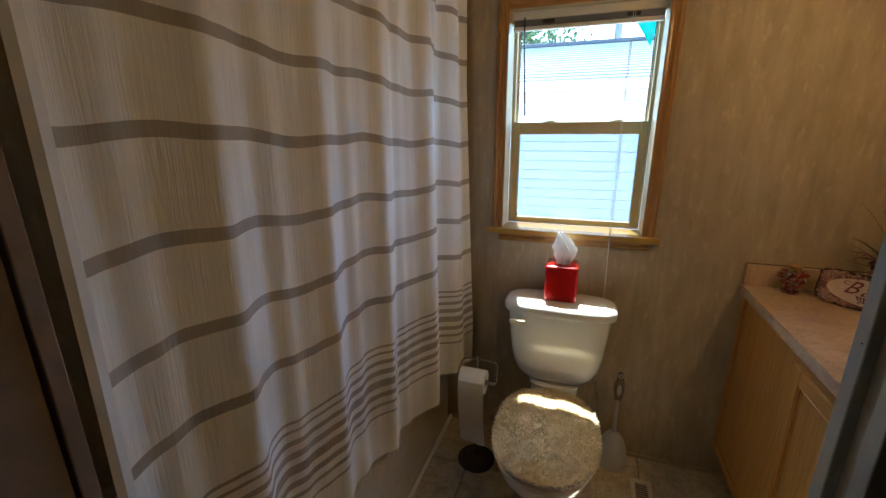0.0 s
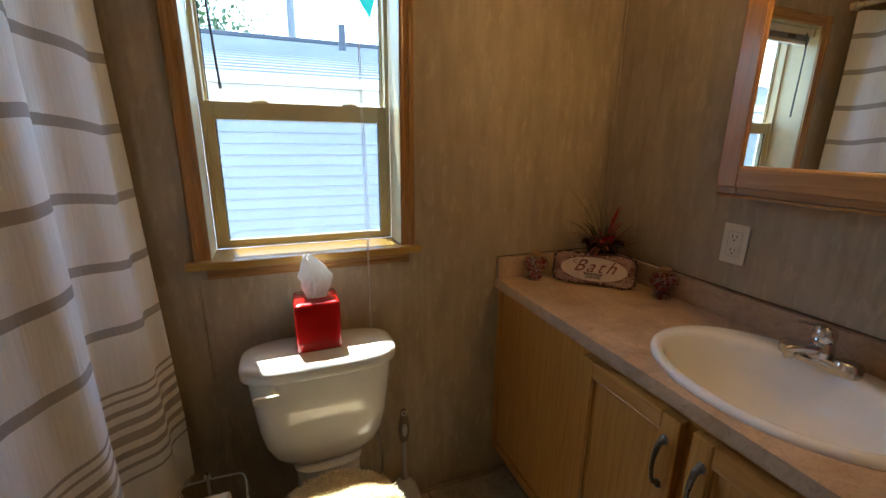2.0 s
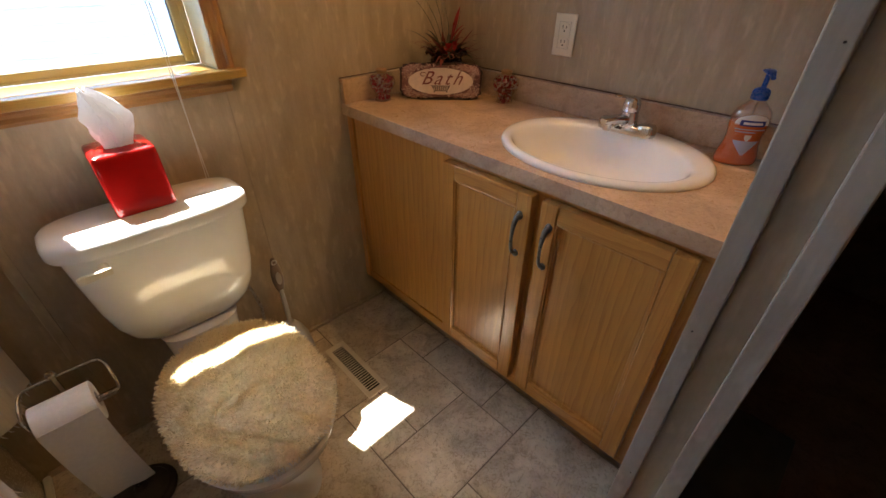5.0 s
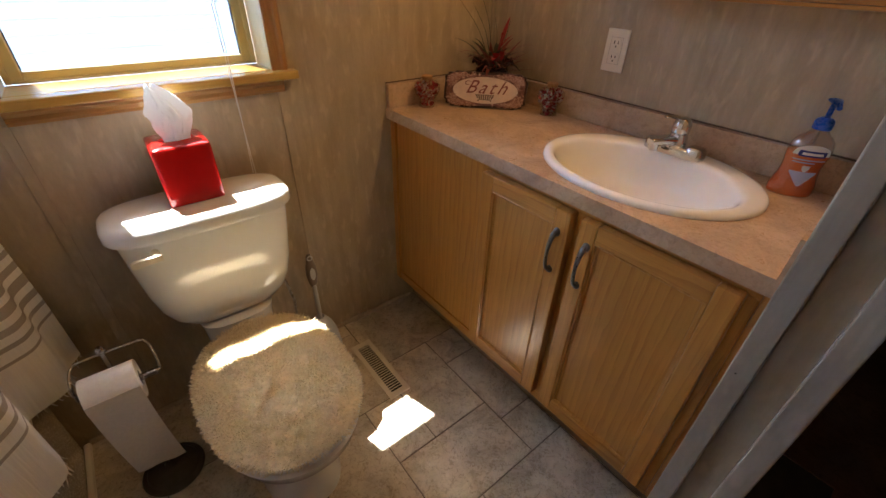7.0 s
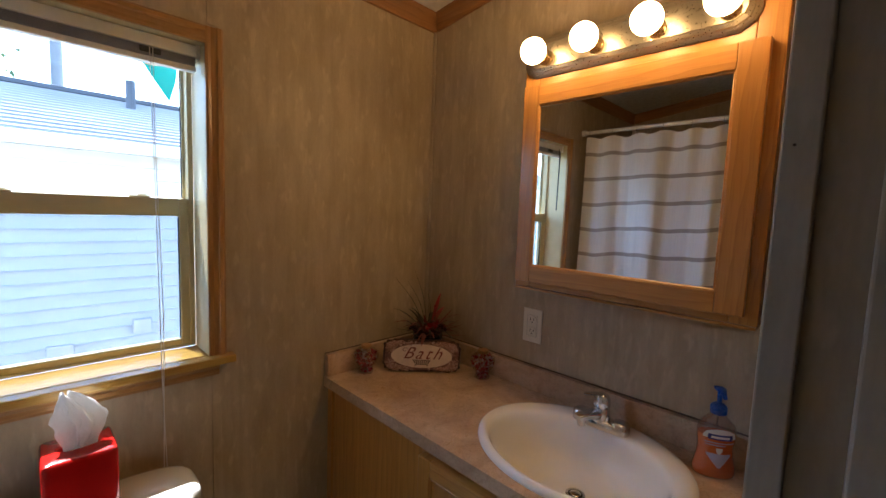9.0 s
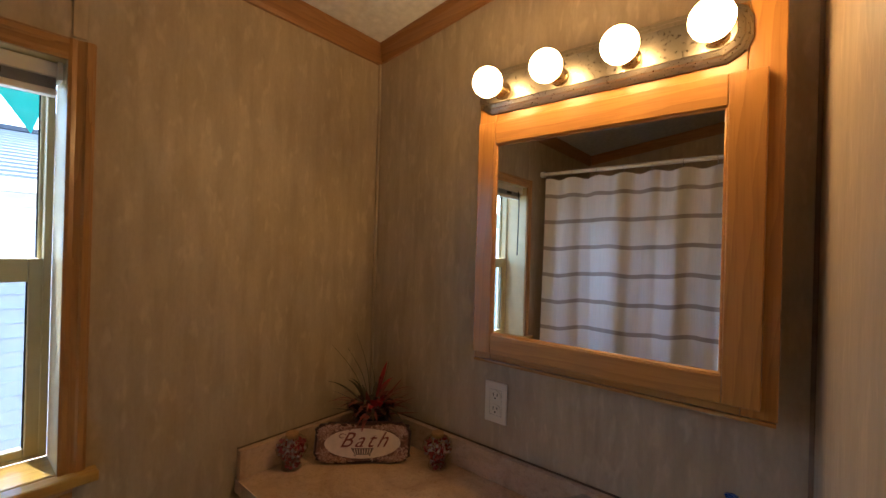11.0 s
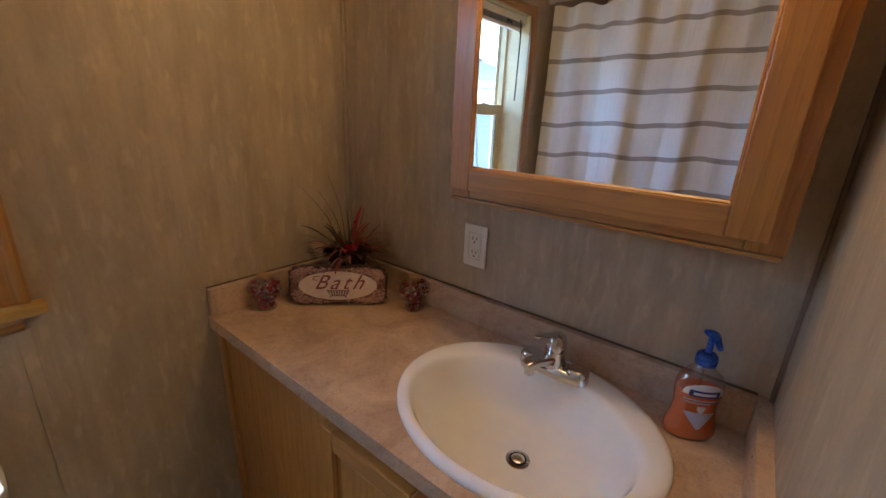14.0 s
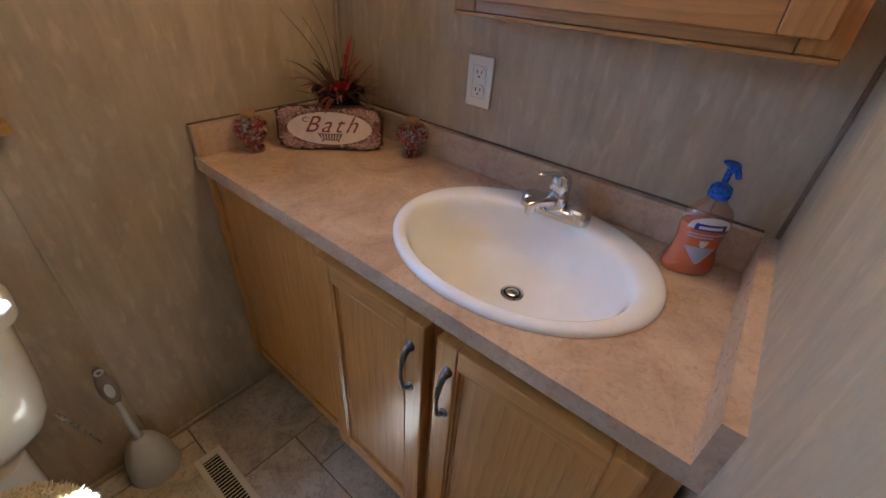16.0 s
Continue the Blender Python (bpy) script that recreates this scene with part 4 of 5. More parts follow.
part("bottom_panel", B((0.655, EAST - 0.002, 0.606, NORTH - 0.016, 0.140, 0.156)), OAK_Y, vanity)
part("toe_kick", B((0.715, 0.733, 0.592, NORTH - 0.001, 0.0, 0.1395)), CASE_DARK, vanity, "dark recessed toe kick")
part("blank_panel", B((0.640, 0.654, 1.300, NORTH - 0.0165, 0.157, 0.849)), OAK_Z, vanity, "plain oak veneer panel")
part("scribe_strip", B((0.630, 0.640, NORTH - 0.030, NORTH - 0.0005, 0.142, 0.849), bevel=0.002), OAK_Z, vanity)
part("face_rail", B((0.634, 0.654, 0.6065, 1.2995, 0.826, 0.849)), OAK_Y, vanity)
part("face_rail", B((0.634, 0.654, 0.6065, NORTH - 0.031, 0.141, 0.178), bevel=0.001), OAK_Y, vanity)
for a, b in ((0.6065, 0.650), (0.952, 0.998), (1.256, 1.300)):
    part("face_stile", B((0.634, 0.654, a, b, 0.1785, 0.8255)), OAK_Z, vanity)


def cabinet_door(y0, y1, z0, z1, x, thick, stile, parent, handle_y):
    """A framed door whose front is at x, facing west, with a recessed panel."""
    door = part("door", B((x + 0.011, x + thick - 0.002, y0 + stile - 0.004, y1 - stile + 0.004, z0 + stile - 0.004, z1 - stile + 0.004)), OAK_Z, parent, "framed oak door with a recessed panel")
    for a, b in ((y0, y0 + stile), (y1 - stile, y1)):
        part("door_stile", B((x, x + thick, a, b, z0, z1), bevel=0.0035), OAK_Z, door)
    for a, b in ((z0, z0 + stile), (z1 - stile, z1)):
        part("door_rail", B((x + 0.0004, x + thick, y0 + stile + 0.0004, y1 - stile - 0.0004, a, b), bevel=0.003), OAK_Y, door)
    bm = bmesh.new()
    a0, a1, c0, c1 = y0 + stile, y1 - stile, z0 + stile, z1 - stile
    loops = []
    for dx, i in ((0.0035, 0.0), (0.0015, 0.002), (0.003, 0.005), (0.009, 0.006), (0.0095, 0.010), (0.0113, 0.0115)):
        loops.append([Vector((x + dx, u, v)) for u, v in ((a0 + i, c0 + i), (a1 - i, c0 + i), (a1 - i, c1 - i), (a0 + i, c1 - i))])
    rings(bm, loops, False, False)
    part("panel_moulding", bm, OAK_Z, door)
    if handle_y:
        h = bmesh.new()
        zc = 0.7145
        pts = [(x - 0.004, handle_y, zc + 0.056), (x - 0.013, handle_y, zc + 0.053), (x - 0.022, handle_y, zc + 0.034), (x - 0.026, handle_y, zc + 0.004), (x - 0.023, handle_y, zc - 0.028), (x - 0.014, handle_y, zc - 0.045), (x - 0.004, handle_y, zc - 0.052)]
        path = curve_points(pts, 6)
        last = len(path) - 1
        tube(h, path, [0.0042 + 0.0040 * max(0.0, 1 - 2.1 * i / last) ** 0.8 + 0.0010 * max(0.0, 2 * i / last - 1) for i in range(last + 1)], 12)
        handle = part("handle", h, PEWTER, door, "pewter bow handle, broad at its top", smooth=True)
        for zz, rz, ry, out in ((zc + 0.057, 0.0125, 0.0095, 0.010), (zc - 0.054, 0.0105, 0.0090, 0.009)):
            k = bmesh.new()
            loops = []
            for q in range(7):
                f = q / 6
                g = math.sqrt(max(0.0, 1 - f * f)) * 0.96 + 0.04
                loops.append([Vector((x + 0.0005 - out * f, handle_y + ry * g * math.cos(a), zz + rz * g * math.sin(a))) for a in [2 * math.pi * w / 18 for w in range(18)]])
            rings(k, loops)
            part("foot", k, PEWTER, handle, smooth=True)
    return door


cabinet_door(0.989, 1.290, 0.183, 0.832, 0.606, 0.0275, 0.044, vanity, 1.018)
cabinet_door(0.626, 0.963, 0.183, 0.832, 0.606, 0.0275, 0.044, vanity, 0.934)

sink = thing("sink", "white oval drop-in ceramic sink in the counter", "sink", (SKX, SKY, TOP_Z))
bm = bmesh.new()
prof = [(1.0, 0.0005, 0, 0), (1.0, 0.005, 0, 0), (0.992, 0.0095, 0, 0), (0.975, 0.013, 0, 0), (0.95, 0.0150, 0.1, 0), (0.92, 0.0155, 0.35, 0), (0.885, 0.0150, 0.7, 0), (0.855, 0.0125, 0.9, 0.05),
        (0.832, 0.006, 1.0, 0.1), (0.812, -0.006, 1.0, 0.15), (0.785, -0.026, 0.98, 0.25), (0.745, -0.050, 0.9, 0.4), (0.68, -0.073, 0.8, 0.55), (0.58, -0.090, 0.7, 0.75), (0.44, -0.1005, 0.6, 0.9), (0.28, -0.1045, 0.5, 1.0), (0.12, -0.106, 0.5, 1.0)]
loops = []
for f, z, forward, south in prof:
    loops.append([Vector((SKX - 0.028 * forward + SKRX * f * (1 - 0.08 * min(1.0, forward * 1.2)) * math.cos(a), SKY - 0.012 * south + SKRY * f * math.sin(a), TOP_Z + z)) for a in [2 * math.pi * k / 72 for k in range(72)]])
rings(bm, loops, False, True)
part("basin", bm, SINK_WHITE, sink, smooth=True)
DX, DY = SKX - 0.014, SKY - 0.012
bm = bmesh.new()
lathe(bm, DX, DY, [(0.024, TOP_Z - 0.1055), (0.024, TOP_Z - 0.103), (0.018, TOP_Z - 0.1022), (0.017, TOP_Z - 0.1050)], 28)
drain = part("drain", bm, CHROME, sink, "chrome drain ring", smooth=True)
bm = bmesh.new()
lathe(bm, DX, DY, [(0.0168, TOP_Z - 0.1053), (0.0168, TOP_Z - 0.1042)], 24)
part("drain_hole", bm, DARK, drain)
bm = bmesh.new()
lathe(bm, DX, DY, [(0.013, TOP_Z - 0.104), (0.0135, TOP_Z - 0.1005), (0.011, TOP_Z - 0.099), (0.004, TOP_Z - 0.0985)], 24)
part("stopper", bm, CHROME, drain, smooth=True)

FX, FY, FZ = 1.007, 0.976, TOP_Z + 0.0155
FAUCET_TURN = Matrix.Translation((FX, FY, 0)) @ pose(0, 0, 0, 0, 0, -24) @ Matrix.Translation((-FX, -FY, 0))
faucet = thing("faucet", "chrome single-lever faucet on the back rim of the sink", "faucet", (FX, FY, FZ))
bm = bmesh.new()
rings(bm, [oval(FX, FY, FZ + z, 0.027 - i, 0.079 - i, 3.2, 48) for z, i in ((-0.002, 0.0), (0.006, 0.0), (0.014, 0.002), (0.019, 0.007), (0.021, 0.014))])
for sy in (-1, 1):
    rings(bm, [oval(FX, FY + sy * 0.054, FZ + z, 0.0235 - i, 0.024 - i, 3.0, 32) for z, i in ((0.008, 0.0), (0.022, 0.0015), (0.027, 0.005), (0.029, 0.011))])
part("base_plate", bm, CHROME, faucet, smooth=True)
bm = bmesh.new()
lathe(bm, FX, FY, [(0.026, FZ + 0.015), (0.025, FZ + 0.030), (0.022, FZ + 0.045), (0.021, FZ + 0.052)], 28)
part("body", bm, CHROME, faucet, smooth=True)
bm = bmesh.new()
loops = []
for x, zc, h, w in ((FX - 0.004, FZ + 0.030, 0.015, 0.020), (FX - 0.026, FZ + 0.034, 0.013, 0.0175), (FX - 0.050, FZ + 0.036, 0.010, 0.0155), (FX - 0.074, FZ + 0.035, 0.009, 0.015), (FX - 0.083, FZ + 0.033, 0.006, 0.012)):
    loops.append([Vector((x, FY + w * math.copysign(abs(math.cos(a)) ** 0.6, math.cos(a)), zc + h * math.copysign(abs(math.sin(a)) ** 0.6, math.sin(a)))) for a in [2 * math.pi * k / 24 for k in range(24)]])
rings(bm, loops)
bmesh.ops.transform(bm, matrix=FAUCET_TURN, verts=bm.verts)
spout = part("spout", bm, CHROME, faucet, smooth=True)
bm = bmesh.new()
lathe(bm, FX - 0.068, FY, [(0.0105, FZ + 0.010), (0.0115, FZ + 0.018), (0.0115, FZ + 0.036)], 22)
bmesh.ops.transform(bm, matrix=FAUCET_TURN, verts=bm.verts)
part("aerator", bm, CHROME, spout, smooth=True)
bm = bmesh.new()
lathe(bm, FX, FY, [(0.0215, FZ + 0.053), (0.023, FZ + 0.060), (0.0225, FZ + 0.074), (0.018, FZ + 0.086), (0.009, FZ + 0.092), (0.002, FZ + 0.093)], 28)
loops = []
for d, zc, w, h in ((0.004, FZ + 0.084, 0.012, 0.007), (-0.022, FZ + 0.092, 0.010, 0.005), (-0.045, FZ + 0.096, 0.008, 0.004), (-0.058, FZ + 0.0965, 0.0075, 0.0035), (-0.062, FZ + 0.096, 0.004, 0.002)):
    loops.append([Vector((FX + d, FY + w * math.cos(a), zc + h * math.sin(a))) for a in [2 * math.pi * k / 18 for k in range(18)]])
rings(bm, loops)
bmesh.ops.transform(bm, matrix=FAUCET_TURN, verts=bm.verts)
lever = part("lever", bm, CHROME, faucet, smooth=True)

# soap bottle
BX, BY = 1.020, 0.708
SOAP_TURN = radians(212)
soap = thing("soap_bottle", "clear pump bottle of orange hand soap with a blue pump", "soap bottle", (BX, BY, TOP_Z))
BODY = [(0.0, 0.042), (0.004, 0.0455), (0.020, 0.0450), (0.045, 0.0385), (0.065, 0.0370), (0.090, 0.0405), (0.108, 0.0410), (0.122, 0.0365), (0.132, 0.0275), (0.139, 0.0185), (0.146, 0.0140), (0.150, 0.0135)]


def soap_point(u, z, off=0.0):
    """u runs across the front, in radians from its middle."""
    w = float(np.interp(z, [b[0] for b in BODY], [b[1] for b in BODY])) + off
    c, s = w * math.sin(u), (w * (0.62 if z < 0.12 else 0.62 + 0.38 * (z - 0.12) / 0.03)) * math.cos(u)
    return Vector((BX + s * math.cos(SOAP_TURN) - c * math.sin(SOAP_TURN), BY + s * math.sin(SOAP_TURN) + c * math.cos(SOAP_TURN), TOP_Z + 0.0006 + z))


def soap_skin(off, z0, z1, steps=22):
    bm = bmesh.new()
    rings(bm, [[soap_point(2 * math.pi * k / 40, z0 + (z1 - z0) * j / steps, off) for k in range(40)] for j in range(steps + 1)])
    return bm


part("bottle", soap_skin(0.0, 0.0, 0.150), SOAP_CLEAR, soap, "clear plastic bottle", smooth=True)
part("liquid", soap_skin(-0.0012, 0.0012, 0.098), SOAP_ORANGE, soap, "orange soap", smooth=True)


def soap_patch(outline, off):
    """A label patch on the front: rows of (height, left, right)."""
    bm = bmesh.new()
    rows = [[bm.verts.new(soap_point(a + (b - a) * k / 10, z, off)) for k in range(11)] for z, a, b in outline]
    for r, s in zip(rows, rows[1:]):
        for k in range(10):
            bm.faces.new((r[k], r[k + 1], s[k + 1], s[k]))
    return bm


part("label_crown", soap_patch([(0.094, -0.95, 0.95), (0.100, -0.93, 0.93), (0.108, -0.80, 0.80), (0.114, -0.5, 0.5), (0.117, -0.15, 0.15)], 0.0008), LABEL_WHITE, soap, "white curved label")
part("label_band", soap_patch([(0.092, -0.62, 0.62), (0.098, -0.66, 0.66), (0.105, -0.62, 0.62)], 0.0014), LABEL_BLUE, soap, "dark blue label band")
part("label_mark", soap_patch([(0.0955, -0.48, 0.48), (0.1010, -0.46, 0.46)], 0.0018), LABEL_WHITE, soap, "white bar of lettering")
part("label_line", soap_patch([(0.083, -0.85, 0.85), (0.0855, -0.85, 0.85)], 0.0008), LABEL_LILAC, soap)
part("label_line", soap_patch([(0.077, -0.80, 0.30), (0.0795, -0.80, 0.30)], 0.0008), LABEL_LILAC, soap)
part("label_triangle", soap_patch([(0.026, -0.06, 0.06), (0.040, -0.36, 0.36), (0.054, -0.70, 0.70), (0.058, -0.74, 0.74)], 0.0008), LABEL_LILAC, soap, "pale lilac triangle")
part("label_shield", soap_patch([(0.058, -0.05, 0.05), (0.064, -0.17, 0.17), (0.072, -0.18, 0.18)], 0.0014), LABEL_WHITE, soap, "small white shield")
bm = bmesh.new()
lathe(bm, BX, BY, [(0.0165, TOP_Z + 0.147), (0.0175, TOP_Z + 0.150), (0.0175, TOP_Z + 0.162), (0.0145, TOP_Z + 0.168), (0.009, TOP_Z + 0.171)], 24)
pump = part("pump", bm, PUMP_BLUE, soap, "blue plastic pump", smooth=True)
bm = bmesh.new()
tube(bm, [(BX, BY, TOP_Z + 0.168), (BX, BY, TOP_Z + 0.200)], 0.0052, 14)
part("stem", bm, PUMP_BLUE, pump, smooth=True)
bm = bmesh.new()
H = Vector((math.cos(radians(205)), math.sin(radians(205)), 0))
loops = []
for d, w, z, h in ((-0.020, 0.006, 0.203, 0.002), (-0.014, 0.011, 0.204, 0.004), (0.0, 0.0125, 0.205, 0.0055), (0.014, 0.009, 0.204, 0.005), (0.028, 0.0055, 0.202, 0.004), (0.037, 0.005, 0.198, 0.004)):
    c = Vector((BX, BY, TOP_Z + z)) + H * d
    sd = Vector((-H.y, H.x, 0))
    loops.append([c + sd * (w * math.cos(a)) + Vector((0, 0, h * math.sin(a))) for a in [2 * math.pi * k / 18 for k in range(18)]])
rings(bm, loops)
part("pump_head", bm, PUMP_BLUE, pump, smooth=True)
bm = bmesh.new()
tube(bm, [(BX, BY, TOP_Z + 0.012), (BX, BY, TOP_Z + 0.15)], 0.0018, 8)
part("dip_tube", bm, SOAP_CLEAR, soap)

# ---- bath sign, jars and plant in the corner ----
SIGN_M = Matrix.Translation((0.901, 1.606, TOP_Z + 0.0005)) @ Matrix(((0.695, 0.719, 0, 0), (-0.719, 0.695, 0, 0), (0, 0, 1, 0), (0, 0, 0, 1))) @ pose(0, 0, 0, -5, 0, 0)
sign = thing("bath_sign", "brown scroll-framed plaque with a cream oval reading Bath", "sign", (0.901, 1.606, TOP_Z))
SL, SH = 0.142, 0.058


def sign_edge(grow, k=120):
    out = []
    for i in range(k):
        a = 2 * math.pi * i / k
        c, s = math.cos(a), math.sin(a)
        r = 1 + 0.030 * math.sin(14 * a) * (0.4 + 0.6 * abs(s))
        out.append((SL * r * math.copysign(abs(c) ** 0.34, c) + grow * c, 0.060 + SH * r * math.copysign(abs(s) ** 0.34, s) + grow * s))
    return out


def sign_loft(steps):
    bm = bmesh.new()
    rings(bm, [[SIGN_M @ Vector((u, y, w)) for u, w in sign_edge(g)] for y, g in steps])
    return bm


part("back_board", sign_loft([(0.010, 0.0), (0.0, 0.001), (-0.004, -0.001)]), SIGN_DARK, sign, smooth=True)
part("border", sign_loft([(-0.0038, -0.007), (-0.0058, -0.008), (-0.0062, -0.011)]), SIGN_BROWN, sign, "dull pinkish brown border")
bm = bmesh.new()
rnd = random.Random(11)
for i in range(1100):
    a = rnd.uniform(0, 2 * math.pi)
    f = rnd.uniform(0.70, 0.93)
    c, s = math.cos(a), math.sin(a)
    u = SL * f * math.copysign(abs(c) ** 0.34, c)
    w = 0.060 + SH * f * math.copysign(abs(s) ** 0.34, s)
    if (u / 0.112) ** 2 + ((w - 0.060) / 0.043) ** 2 < 1.0:
        continue
    ang, ln = rnd.uniform(0, 3.14), rnd.uniform(0.003, 0.0065)
    du, dw = ln * math.cos(ang), ln * math.sin(ang)
    pts = [SIGN_M @ Vector((u - du, -0.006, w - dw)), SIGN_M @ Vector((u + dw * 0.5, -0.0078, w - du * 0.5)), SIGN_M @ Vector((u + du, -0.006, w + dw))]
    tube(bm, pts, [0.0008, 0.0019, 0.0008], 5)
tagged(part("scroll_relief", bm, SIGN_RIM, sign, "brown and pinkish scroll relief"), kind="stuff")
bm = bmesh.new()
rings(bm, [[SIGN_M @ Vector((0.113 * f * math.cos(a), y, 0.060 + 0.0435 * f * math.sin(a))) for a in [2 * math.pi * k / 56 for k in range(56)]] for y, f in ((-0.0055, 1.0), (-0.0078, 0.99), (-0.0080, 0.96))])
part("oval_field", bm, SIGN_CREAM, sign, "cream oval field")
font = bpy.data.curves.new("sign_text", "FONT")
font.body, font.size, font.shear, font.extrude = "Bath", 0.062, 0.55, 0.0005
font.align_x, font.align_y, font.space_character = "CENTER", "CENTER", 1.28
font.offset = 0.0
text_ob = new("lettering", font)
deps = bpy.context.evaluated_depsgraph_get()
text_mesh = bpy.data.meshes.new_from_object(text_ob.evaluated_get(deps))
bpy.data.objects.remove(text_ob)
text_mesh.transform(SIGN_M @ Matrix.Translation((0.0, -0.0086, 0.069)) @ pose(0, 0, 0, 90, 0, 0))
text_mesh.materials.clear()
text_mesh.materials.append(SIGN_RED)
lettering = new("lettering", text_mesh)
lettering.parent = sign
lettering.matrix_parent_inverse = Matrix.Translation(ORIGIN[sign.name]).inverted()
tagged(lettering, "dark red slanted lettering reading Bath")
bm = bmesh.new()
swash = []
for k in range(13):
    a = radians(20 + 25 * k)
    q = 0.0075 - 0.00025 * k
    swash.append(SIGN_M @ Vector((-0.060 + q * math.cos(a) * 1.6, -0.0088, 0.082 + q * math.sin(a))))
tube(bm, swash, [0.0004 + 0.0011 * math.sin(math.pi * k / 12) for k in range(13)], 6)
part("swash", bm, SIGN_RED, sign, "dark red curl before the capital")
bm = bmesh.new()
rings(bm, [[SIGN_M @ Vector((u, y, w)) for u, w in ((-0.030, 0.047), (0.030, 0.047), (0.034, 0.049), (0.028, 0.036), (0.022, 0.0285), (-0.020, 0.0285), (-0.027, 0.037), (-0.034, 0.049))] for y in (-0.0079, -0.0092)])
bath_mark = part("tub_motif", bm, SIGN_TUB, sign, "little dark bathtub motif")
for k in range(7):
    u = -0.024 + 0.008 * k
    bm = bmesh.new()
    rings(bm, [[SIGN_M @ Vector((u * f + du, y, w)) for du, w, f in ((-0.0013, 0.045, 1.0), (0.0013, 0.045, 1.0), (0.0011, 0.031, 0.82), (-0.0011, 0.031, 0.82))] for y in (-0.0090, -0.0096)])
    part("motif_bar", bm, SIGN_CREAM, bath_mark)
for u in (-0.022, 0.022):
    bm = bmesh.new()
    rings(bm, [[SIGN_M @ Vector((u + du, y, w)) for du, w in ((-0.003, 0.0285), (0.003, 0.0285), (0.002, 0.0245), (-0.002, 0.0245))] for y in (-0.0079, -0.0090)])
    part("motif_foot", bm, SIGN_TUB, bath_mark)


def potpourri_jar(x, y, turn):
    """A bulbous little glass jar on a foot, full of petals, with a cork."""
    jar = thing("potpourri_jar", "small glass jar of red and white potpourri with cork lid", "jar", (x, y, TOP_Z), "potpourri jars")
    z = TOP_Z + 0.0006
    prof = [(0.026, 0.0), (0.029, 0.003), (0.027, 0.010), (0.0245, 0.020), (0.029, 0.029), (0.040, 0.044), (0.046, 0.060), (0.044, 0.075), (0.033, 0.086), (0.019, 0.090), (0.019, 0.094)]
    bm = bmesh.new()
    lathe(bm, x, y, [(r, z + h) for r, h in prof], 28, 0.96)
    part("glass", bm, JAR, jar, "clear glass body", smooth=True)
    bm = bmesh.new()
    r = random.Random(turn)
    for i in range(240):
        h = r.uniform(0.006, 0.080)
        lim = float(np.interp(h, [p[1] for p in prof], [p[0] for p in prof])) - 0.0035
        a, q = r.uniform(0, 6.283), lim * math.sqrt(r.uniform(0.25, 1.0))
        c = Vector((x + q * math.cos(a), y + 0.96 * q * math.sin(a), z + h))
        m = pose(0, 0, 0, r.uniform(0, 360), r.uniform(0, 360), r.uniform(0, 360))
        s = r.uniform(0.004, 0.0075)
        vs = [bm.verts.new(c + m @ Vector(d) * s) for d in ((1, 0, 0), (0, 1, 0.3), (-1, 0, 0), (0, -1, 0.3), (0, 0, -0.5))]
        for q3 in ((0, 1, 4), (1, 2, 4), (2, 3, 4), (3, 0, 4), (0, 3, 2, 1)):
            bm.faces.new([vs[k] for k in q3])
    tagged(part("petals", bm, PETALS, jar, "red, pink and white petals"), kind="stuff")
    bm = bmesh.new()
    lathe(bm, x, y, [(0.0155, z + 0.090), (0.018, z + 0.0945), (0.019, z + 0.101), (0.0175, z + 0.1035)], 20)
    part("cork", bm, CORK, jar, smooth=True)


potpourri_jar(0.747, 1.736, 3)
potpourri_jar(1.037, 1.428, 8)

plant = thing("artificial_plant", "small red-flowered artificial plant in a black pot behind the sign", "plant", (0.975, 1.675, TOP_Z))
PX, PY = 0.985, 1.665
bm = bmesh.new()
lathe(bm, PX, PY, [(0.036, TOP_Z + 0.0006), (0.040, TOP_Z + 0.01), (0.050, TOP_Z + 0.07), (0.056, TOP_Z + 0.105), (0.057, TOP_Z + 0.115), (0.050, TOP_Z + 0.115), (0.046, TOP_Z + 0.09)], 28)
part("pot", bm, POT, plant, smooth=True)


def blade(bm, base, tip, droop, width, k=7):
    base, tip = Vector(base), Vector(tip)
    side = (tip - base).cross(Vector((0, 0, 1)))
    side = side.normalized() if side.length > 1e-4 else Vector((1, 0, 0))
    left, right = [], []
    for i in range(k + 1):
        t = i / k
        p = base.lerp(tip, t) + Vector((0, 0, droop * (4 * t * (1 - t)) - droop * 0.4 * t * t))
        w = width * math.sin(math.pi * min(0.96, 0.12 + 0.84 * t)) * 0.5
        up = Vector((0, 0, 0.25 * w))
        left.append(bm.verts.new(p - side * w + up))
        right.append(bm.verts.new(p + side * w + up))
    for i in range(k):
        bm.faces.new((left[i], right[i], right[i + 1], left[i + 1]))


